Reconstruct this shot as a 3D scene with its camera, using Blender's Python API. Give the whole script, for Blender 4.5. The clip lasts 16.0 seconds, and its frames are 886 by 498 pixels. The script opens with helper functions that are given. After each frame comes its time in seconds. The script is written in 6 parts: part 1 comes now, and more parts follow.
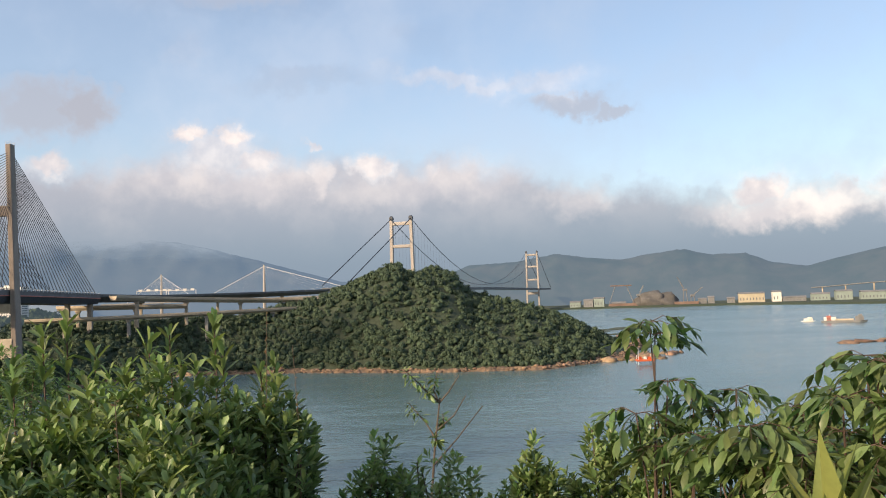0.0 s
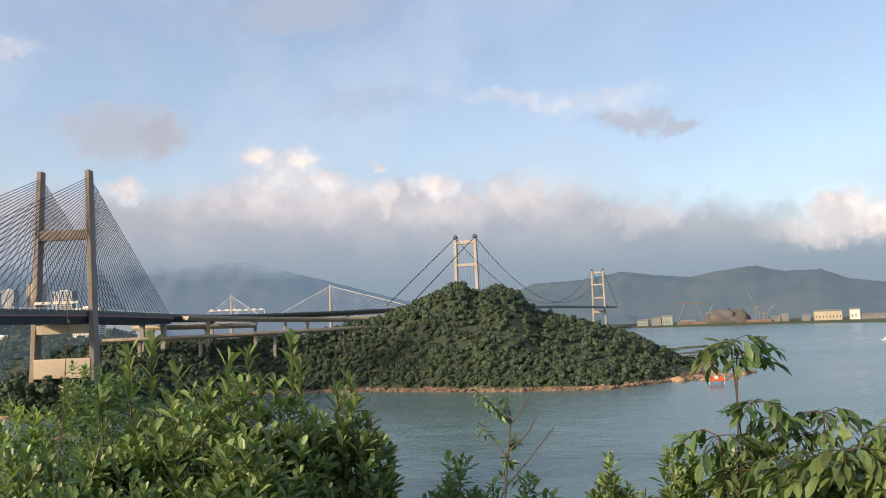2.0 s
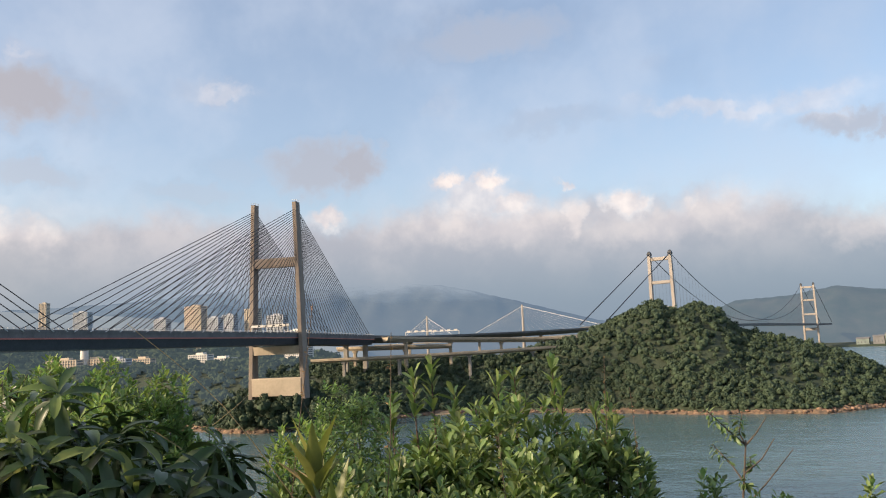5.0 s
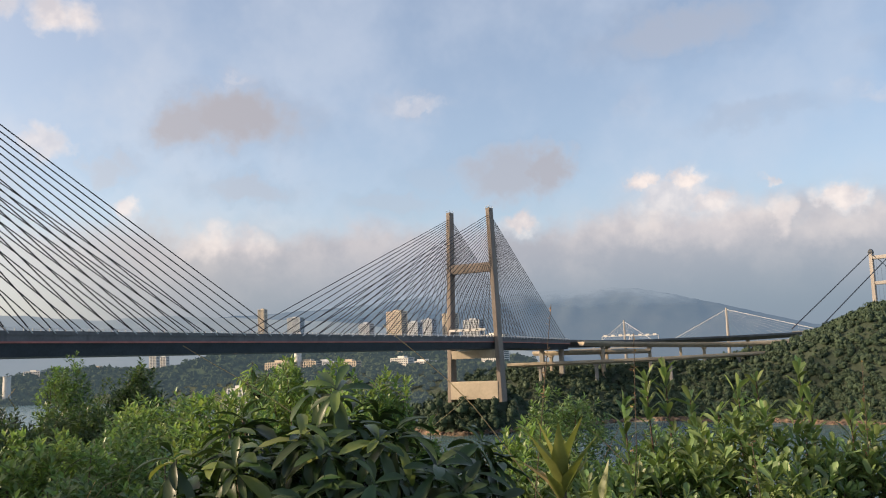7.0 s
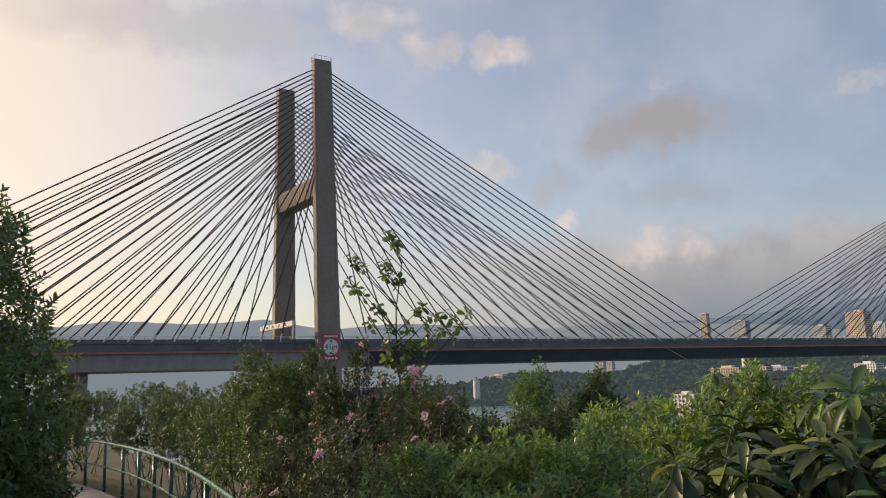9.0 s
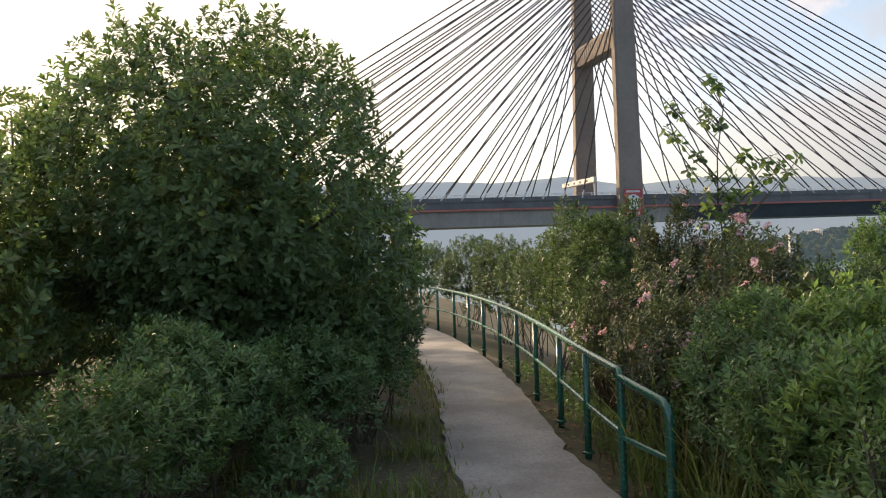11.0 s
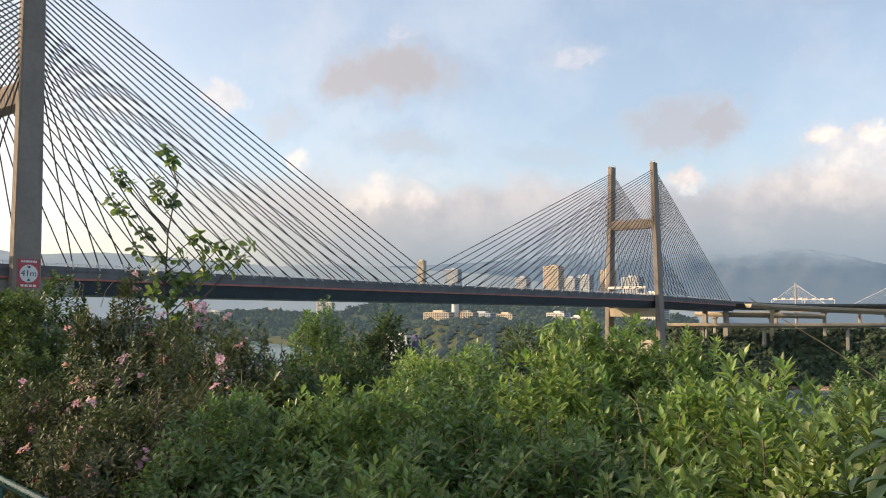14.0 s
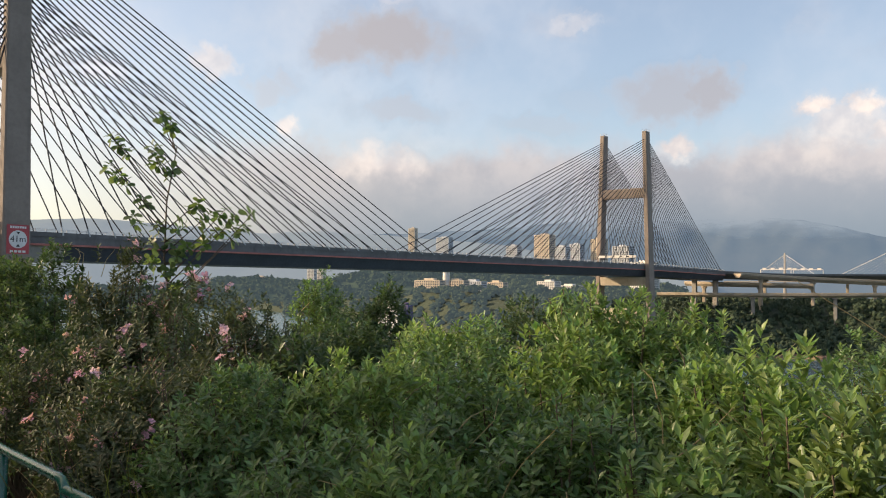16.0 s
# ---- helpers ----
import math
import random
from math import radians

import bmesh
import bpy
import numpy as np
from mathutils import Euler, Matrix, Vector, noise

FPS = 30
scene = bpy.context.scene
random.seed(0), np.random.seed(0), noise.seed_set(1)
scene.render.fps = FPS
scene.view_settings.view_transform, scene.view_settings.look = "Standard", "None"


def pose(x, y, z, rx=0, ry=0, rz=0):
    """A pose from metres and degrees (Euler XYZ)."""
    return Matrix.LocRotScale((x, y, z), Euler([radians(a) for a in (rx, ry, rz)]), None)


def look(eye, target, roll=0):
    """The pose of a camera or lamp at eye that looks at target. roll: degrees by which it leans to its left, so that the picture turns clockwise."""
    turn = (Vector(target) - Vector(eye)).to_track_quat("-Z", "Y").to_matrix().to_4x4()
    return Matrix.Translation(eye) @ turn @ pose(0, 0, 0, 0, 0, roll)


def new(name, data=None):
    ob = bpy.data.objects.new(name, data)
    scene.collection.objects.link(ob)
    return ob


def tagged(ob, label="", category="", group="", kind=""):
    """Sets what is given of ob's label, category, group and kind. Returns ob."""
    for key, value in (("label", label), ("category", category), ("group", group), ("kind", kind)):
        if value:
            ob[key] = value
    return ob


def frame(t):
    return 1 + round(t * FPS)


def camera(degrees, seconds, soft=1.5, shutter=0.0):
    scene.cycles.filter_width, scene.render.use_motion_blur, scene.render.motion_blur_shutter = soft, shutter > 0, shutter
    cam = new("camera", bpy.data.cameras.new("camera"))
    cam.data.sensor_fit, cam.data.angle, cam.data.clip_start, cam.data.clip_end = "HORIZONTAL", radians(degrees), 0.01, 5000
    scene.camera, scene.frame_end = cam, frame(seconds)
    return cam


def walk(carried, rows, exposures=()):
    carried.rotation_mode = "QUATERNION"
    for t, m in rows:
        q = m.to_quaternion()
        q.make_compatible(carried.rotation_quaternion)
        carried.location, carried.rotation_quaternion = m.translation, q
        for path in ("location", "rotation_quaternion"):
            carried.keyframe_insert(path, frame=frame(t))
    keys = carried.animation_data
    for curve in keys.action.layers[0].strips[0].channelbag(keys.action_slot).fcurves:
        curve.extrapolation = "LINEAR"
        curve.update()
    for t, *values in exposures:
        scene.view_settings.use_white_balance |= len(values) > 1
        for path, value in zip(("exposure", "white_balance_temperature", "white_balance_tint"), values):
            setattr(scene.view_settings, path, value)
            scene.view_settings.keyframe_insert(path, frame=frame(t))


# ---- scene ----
cam = camera(56.4, 16.0, soft=1.1)
PATH = [
    (0, (1.315, 0.879, 53.462), (1.281, 2.875, 53.577), -2.0),
    (0.5, (1.335, 0.794, 53.466), (1.275, 2.79, 53.58), -1.9),
    (1, (1.303, 0.859, 53.462), (1.204, 2.853, 53.58), -2.0),
    (1.5, (1.295, 0.864, 53.465), (1.152, 2.855, 53.598), -2.1),
    (2, (1.276, 0.879, 53.467), (1.089, 2.864, 53.633), -2.2),
    (2.5, (1.255, 0.902, 53.464), (1.023, 2.879, 53.656), -2.5),
    (3, (1.233, 0.873, 53.463), (0.957, 2.844, 53.658), -2.4),
    (5.5, (1.022, 0.482, 53.503), (0.295, 2.329, 53.741), -2.4),
    (6, (0.969, 0.489, 53.496), (0.149, 2.297, 53.734), -2.1),
    (6.5, (0.945, 0.477, 53.494), (0.008, 2.227, 53.738), -2.1),
    (7, (0.939, 0.464, 53.495), (-0.11, 2.146, 53.757), -2.2),
    (7.5, (0.932, 0.456, 53.495), (-0.199, 2.081, 53.776), -2.0),
    (8, (0.901, 0.45, 53.492), (-0.363, 1.972, 53.782), -1.9),
    (8.5, (0.824, 0.476, 53.488), (-0.664, 1.779, 53.785), -2.0),
    (9, (0.808, 0.442, 53.487), (-0.933, 1.376, 53.799), -1.9),
    (9.2, (0.82, 0.434, 53.483), (-1.001, 1.198, 53.802), -1.6),
    (10.25, (0.86, 0.33, 53.45), (-1.138, 0.4, 53.553), -1.8),
    (11.3, (0.91, 0.19, 53.41), (-1.041, 0.629, 53.346), -2.0),
    (11.5, (0.898, 0.223, 53.416), (-1.003, 0.841, 53.353), -2.1),
    (12, (0.65, 0.331, 53.417), (-1.045, 1.393, 53.405), 0.1),
    (12.5, (0.454, 0.396, 53.391), (-1.033, 1.733, 53.444), -0.2),
    (13, (0.234, 0.331, 53.416), (-1.131, 1.792, 53.467), -1.0),
    (13.5, (-0.062, 0.366, 53.447), (-1.423, 1.828, 53.544), -0.5),
    (14, (-0.214, 0.277, 53.52), (-1.572, 1.737, 53.678), 0.2),
    (14.5, (-0.273, 0.251, 53.581), (-1.621, 1.719, 53.743), 0.7),
    (15, (-0.375, 0.32, 53.583), (-1.721, 1.79, 53.743), 0.1),
    (15.5, (-0.322, 0.242, 53.573), (-1.68, 1.704, 53.707), 0.1),
    (16, (-0.323, 0.239, 53.546), (-1.668, 1.717, 53.627), 0.5),
]
EXPOSURES = [(0, 0.52, 6800, 13), (3, 0.50, 6800, 13), (7, 0.40, 6850, 13), (8, 0.28, 6950, 13), (8.5, 0.18, 7000, 14), (9, 0.05, 7050, 15), (9.2, 0.05, 7050, 15), (11.3, 0.74, 7100, 14), (11.5, 0.72, 7100, 14), (12, 0.58, 7100, 13), (13, 0.62, 7150, 12), (13.5, 0.68, 7150, 12), (14.2, 0.68, 7150, 12), (15.5, 0.55, 7100, 13), (16, 0.52, 7100, 13)]
walk(cam, [(t, look(eye, target, roll)) for t, eye, target, roll in PATH], EXPOSURES)


# ---- world, sun, exposure ----
SUN_YAW, SUN_EL = 127.0, 22.0
world = bpy.data.worlds.new("sky_world")
scene.world = world
world.use_nodes = True


class Nodes:
    """Small helper for building node trees."""

    def __init__(self, tree):
        self.t = tree
        tree.nodes.clear()

    def add(self, kind, **props):
        n = self.t.nodes.new(kind)
        for k, v in props.items():
            setattr(n, k, v)
        return n

    def put(self, sock, v):
        if isinstance(v, bpy.types.NodeSocket):
            self.t.links.new(v, sock)
        else:
            sock.default_value = v

    def math(self, op, a, b=None, c=None, clamp=False):
        n = self.add("ShaderNodeMath", operation=op, use_clamp=clamp)
        for i, v in enumerate((a, b, c)):
            if v is not None:
                self.put(n.inputs[i], v)
        return n.outputs[0]

    def vmath(self, op, a, b=None):
        n = self.add("ShaderNodeVectorMath", operation=op)
        self.put(n.inputs[0], a)
        if b is not None:
            self.put(n.inputs[1], b)
        return n.outputs["Value"] if op == "LENGTH" else n.outputs[0]

    def noise(self, vec, scale, detail=4.0, rough=0.55):
        n = self.add("ShaderNodeTexNoise")
        if vec is not None:
            self.put(n.inputs["Vector"], vec)
        n.inputs["Scale"].default_value = scale
        n.inputs["Detail"].default_value = detail
        n.inputs["Roughness"].default_value = rough
        return n

    def mapr(self, v, a, b, c=0.0, d=1.0, smooth=True):
        n = self.add("ShaderNodeMapRange", interpolation_type="SMOOTHSTEP" if smooth else "LINEAR")
        self.put(n.inputs[0], v)
        for i, x in enumerate((a, b, c, d)):
            self.put(n.inputs[i + 1], x)
        return n.outputs[0]

    def mix(self, f, a, b, blend="MIX"):
        n = self.add("ShaderNodeMix", data_type="RGBA", blend_type=blend)
        self.put(n.inputs["Factor"], f)
        self.put(n.inputs["A"], (*a, 1) if isinstance(a, tuple) and len(a) == 3 else a)
        self.put(n.inputs["B"], (*b, 1) if isinstance(b, tuple) and len(b) == 3 else b)
        return n.outputs["Result"]


# clouds: yaw, elevation, half width, half height (degrees), weight
CUMULUS = [
    (16.0, 9.9, 4.2, 1.9, 0.8), (17.9, 11.2, 1.7, 0.9, 1.0), (14.9, 11.0, 1.6, 1.2, 1.0), (13.2, 9.4, 2.0, 1.1, 0.9), (26.6, 9.3, 1.6, 0.9, 0.95), (10.0, 10.6, 0.6, 0.4, 0.8), (9.6, 8.3, 1.1, 1.5, 0.6),
    (6.0, 9.1, 1.8, 1.1, 0.95), (2.0, 8.1, 1.2, 0.9, 0.55), (-1.8, 8.2, 2.6, 1.7, 0.38), (-8.5, 6.4, 2.4, 1.3, 0.45),
    (-21.7, 4.9, 5.6, 1.3, 0.95), (-20.3, 6.2, 2.4, 1.4, 1.0), (-25.2, 5.4, 2.4, 1.2, 0.9), (-29.0, 5.8, 3.0, 2.0, 1.0), (-36.0, 6.5, 5.0, 2.2, 0.9), (15.0, 8.4, 7.0, 1.6, 0.5), (4.0, 7.6, 6.0, 1.4, 0.4),
]
WISPS = [
    (52.6, 10.4, 1.2, 1.2, 0.85), (46.2, 8.3, 2.6, 1.3, 0.7), (58.3, 14.2, 1.9, 1.3, 0.75), (33.8, 17.6, 3.3, 0.8, 0.6), (57.0, 22.4, 2.6, 1.5, 0.9), (61.8, 22.3, 3.0, 1.3, 0.75), (66.5, 24.5, 4.5, 1.6, 0.7),
    (-1.0, 14.8, 6.5, 0.9, 0.6), (-6.5, 14.4, 4.0, 1.2, 0.6), (18.2, 16.8, 1.2, 1.1, 0.35), (46.5, 18.6, 1.6, 0.6, 0.5), (65.0, 13.0, 3.0, 1.5, 0.55), (44.0, 10.2, 3.6, 0.9, 0.3), (74.0, 20.0, 5.0, 1.6, 0.5),
]
GREY = [
    (46.0, 16.4, 5.6, 2.1, 0.95), (49.5, 16.0, 3.0, 1.9, 0.9), (44.9, 12.0, 4.4, 1.1, 0.6), (27.3, 12.8, 4.6, 2.0, 0.8), (24.5, 12.6, 2.0, 1.9, 0.9), (35.2, 10.9, 3.2, 0.9, 0.45), (14.6, 20.9, 7.0, 2.0, 0.6),
    (54.4, 13.0, 2.6, 1.1, 0.55), (9.9, 14.7, 4.4, 0.8, 0.4), (-8.2, 12.9, 3.8, 0.9, 0.8), (-11.0, 12.3, 1.6, 0.6, 0.8), (-22.5, 4.5, 2.2, 0.6, 0.6), (79.0, 23.6, 12.0, 1.9, 0.55), (1.4, 17.7, 1.8, 1.4, 0.25), (33.0, 12.6, 2.2, 1.4, 0.35), (62.0, 11.0, 3.0, 1.6, 0.4),
]
N = Nodes(world.node_tree)
tc = N.add("ShaderNodeTexCoord").outputs["Generated"]
sep = N.add("ShaderNodeSeparateXYZ")
N.put(sep.inputs[0], tc)
yaw = N.math("MULTIPLY", N.math("ARCTAN2", N.math("MULTIPLY", sep.outputs[0], -1.0), sep.outputs[1]), 57.2958)
elev = N.math("MULTIPLY", N.math("ARCSINE", sep.outputs[2]), 57.2958)
comb = N.add("ShaderNodeCombineXYZ")
N.put(comb.inputs[0], yaw)
N.put(comb.inputs[1], elev)
flat = comb.outputs[0]
big = N.noise(tc, 9.0, 4.0, 0.6).outputs["Color"]
fine = N.noise(tc, 34.0, 5.0, 0.6).outputs["Color"]
warp = N.vmath("MULTIPLY", N.vmath("SUBTRACT", big, (0.5, 0.5, 0.5)), (6.0, 4.0, 0.0))
warp2 = N.vmath("MULTIPLY", N.vmath("SUBTRACT", fine, (0.5, 0.5, 0.5)), (3.4, 2.6, 0.0))
where = N.vmath("ADD", N.vmath("ADD", flat, warp), warp2)
where_white = N.vmath("ADD", N.vmath("ADD", flat, N.vmath("MULTIPLY", warp, (0.35, 0.3, 0.0))), N.vmath("MULTIPLY", warp2, (0.9, 0.9, 0.0)))


def cloud_mask(rows, vec, inner, outer):
    total = None
    for a, e, ra, re, weight in rows:
        d = N.vmath("LENGTH", N.vmath("MULTIPLY", N.vmath("SUBTRACT", vec, (a, e, 0.0)), (1 / ra, 1 / re, 0.0)))
        m = N.mapr(d, outer, inner, 0.0, weight)
        total = m if total is None else N.math("MAXIMUM", total, m)
    return total


white = N.math("MAXIMUM", cloud_mask(CUMULUS, where_white, 0.35, 1.3), cloud_mask(WISPS, where, 0.25, 1.45))
grey = cloud_mask(GREY, where, 0.35, 1.4)
# the low cloud bank over the hills
we = N.add("ShaderNodeSeparateXYZ")
N.put(we.inputs[0], where)
top = N.mapr(yaw, -22.0, 4.0, 6.0, 9.2)
bank = N.mapr(N.math("SUBTRACT", we.outputs[1], top), 2.4, -1.6, 0.0, 1.0)
bank_far = N.mapr(yaw, 48.0, 75.0, 1.0, 0.35)
bank = N.math("MULTIPLY", bank, bank_far)
veil = N.noise(tc, 5.0, 5.0, 0.6).outputs["Fac"]
veil = N.mapr(veil, 0.35, 0.72, 0.22, 0.62)
veil = N.math('MAXIMUM', veil, N.mapr(yaw, 55.0, 92.0, 0.0, 0.80))

sky = N.add("ShaderNodeTexSky", sky_type="NISHITA")
sky.sun_disc = False
sky.sun_elevation = radians(SUN_EL)
sky.sun_rotation = radians(-SUN_YAW)
sky.altitude = 50
sky.air_density = 1.0
sky.dust_density = 1.6
sky.ozone_density = 1.5
warmth = N.mapr(yaw, 35.0, 95.0)
SKY_STRENGTH = 0.15
bg_sky = N.add("ShaderNodeBackground")
N.put(bg_sky.inputs[0], sky.outputs[0])
bg_sky.inputs[1].default_value = SKY_STRENGTH
low = N.mapr(elev, 2.0, 9.5)
lumps_in_bank = N.mapr(N.noise(tc, 14.0, 5.0, 0.6).outputs["Fac"], 0.35, 0.68)
bank_col = N.mix(low, (0.22, 0.30, 0.40), N.mix(lumps_in_bank, (0.46, 0.47, 0.53), (0.62, 0.60, 0.63)))
bank_col = N.mix(warmth, bank_col, (0.86, 0.74, 0.60))
grey_col = N.mix(warmth, (0.43, 0.43, 0.48), (0.62, 0.52, 0.46))
white_shade = N.mapr(N.noise(tc, 26.0, 4.0, 0.55).outputs["Fac"], 0.35, 0.7)
white_col = N.mix(white_shade, (0.66, 0.63, 0.66), (1.0, 0.91, 0.86))
veil_col = N.mix(N.mapr(yaw, -25.0, 20.0), (0.46, 0.57, 0.73), (0.60, 0.69, 0.83))
veil_col = N.mix(warmth, veil_col, (1.22, 1.04, 0.80))
col = N.mix(bank, veil_col, bank_col)
col = N.mix(grey, col, grey_col)
col = N.mix(white, col, white_col)
cover = N.math("MAXIMUM", N.math("MAXIMUM", bank, grey), N.math("MAXIMUM", white, veil))
bg_cloud = N.add("ShaderNodeBackground")
N.put(bg_cloud.inputs[0], col)
bg_cloud.inputs[1].default_value = 0.78
mixer = N.add("ShaderNodeMixShader")
N.put(mixer.inputs[0], N.math("MULTIPLY", cover, 0.93))
N.put(mixer.inputs[1], bg_sky.outputs[0])
N.put(mixer.inputs[2], bg_cloud.outputs[0])
N.put(N.add("ShaderNodeOutputWorld").inputs[0], mixer.outputs[0])

sun_data = bpy.data.lights.new("sun", "SUN")
sun_data.energy = 4.2
sun_data.angle = radians(2.0)
sun_data.color = (1.0, 0.80, 0.56)
sun = new("sun", sun_data)
_a, _e = radians(SUN_YAW), radians(SUN_EL)
sun.matrix_world = look((-60 * math.sin(_a), 60 * math.cos(_a), 120), (-60 * math.sin(_a) + 10 * math.sin(_a) * math.cos(_e), 60 * math.cos(_a) - 10 * math.cos(_a) * math.cos(_e), 120 - 10 * math.sin(_e)))


# ---- materials ----
def material(name, colour, rough=0.6, vary=0.25, scale=1.0, fine_scale=None, bump=0.0, metal=0.0, second=None, island=0.0, obj_random=0.0, translucent=0.0, spec=0.5, stains=0.0):
    """A surface with variation at two scales. colour, second: linear base colours mixed by a coarse noise."""
    m = bpy.data.materials.new(name)
    m.use_nodes = True
    n = Nodes(m.node_tree)
    pos = n.add("ShaderNodeNewGeometry").outputs["Position"]
    coarse = n.noise(pos, scale, 4.0, 0.6).outputs["Fac"]
    fine = n.noise(pos, fine_scale or scale * 9, 3.0, 0.6).outputs["Fac"]
    second = second or tuple(c * (1 - vary) for c in colour)
    c = n.mix(n.mapr(coarse, 0.32, 0.68), colour, second)
    c = n.mix(n.math("MULTIPLY", n.mapr(fine, 0.35, 0.75), vary), c, tuple(x * 0.45 for x in colour))
    if stains:
        streak = n.vmath("MULTIPLY", pos, (1.0, 1.0, 0.07))
        s = n.noise(streak, scale * 3.0, 3.0, 0.6).outputs["Fac"]
        c = n.mix(n.math("MULTIPLY", n.mapr(s, 0.5, 0.72), stains), c, tuple(x * 0.5 for x in colour))
    if island or obj_random:
        r = n.math("FRACT", n.math("ADD", n.add("ShaderNodeNewGeometry").outputs["Random Per Island"], n.add("ShaderNodeObjectInfo").outputs["Random"]))
        k = island or obj_random
        hsv = n.add("ShaderNodeHueSaturation")
        n.put(hsv.inputs["Hue"], n.math("ADD", n.math("MULTIPLY", n.math("FRACT", n.math("MULTIPLY", r, 7.31)), 0.05 * k), 0.5 - 0.025 * k))
        n.put(hsv.inputs["Value"], n.math("ADD", n.math("MULTIPLY", r, 0.9 * k), 1 - 0.45 * k))
        n.put(hsv.inputs["Color"], c)
        c = hsv.outputs[0]
    p = n.add("ShaderNodeBsdfPrincipled")
    n.put(p.inputs["Base Color"], c)
    n.put(p.inputs["Roughness"], n.mapr(fine, 0.2, 0.8, max(rough - 0.1, 0.03), min(rough + 0.1, 1.0), smooth=False))
    p.inputs["Metallic"].default_value = metal
    p.inputs["Specular IOR Level"].default_value = spec
    if bump:
        b = n.add("ShaderNodeBump")
        b.inputs["Strength"].default_value = min(bump, 1.0)
        b.inputs["Distance"].default_value = 0.3 / (fine_scale or scale * 9)
        n.put(b.inputs["Height"], fine)
        n.put(p.inputs["Normal"], b.outputs[0])
    shader = p.outputs[0]
    if translucent:
        tr = n.add("ShaderNodeBsdfTranslucent")
        n.put(tr.inputs[0], n.mix(0.65, c, n.mix(1.0, c, (1.6, 1.7, 0.7), "MULTIPLY")))
        mx = n.add("ShaderNodeMixShader")
        mx.inputs[0].default_value = translucent
        n.put(mx.inputs[1], shader)
        n.put(mx.inputs[2], tr.outputs[0])
        shader = mx.outputs[0]
    n.put(n.add("ShaderNodeOutputMaterial").inputs[0], shader)
    return m


def leaf_material(name, colour, tip=None, rough=0.4, translucent=0.3, k=1.0):
    return material(name, colour, rough=rough, vary=0.22, scale=1.6, fine_scale=60, second=tip, island=k, translucent=translucent, spec=0.4)


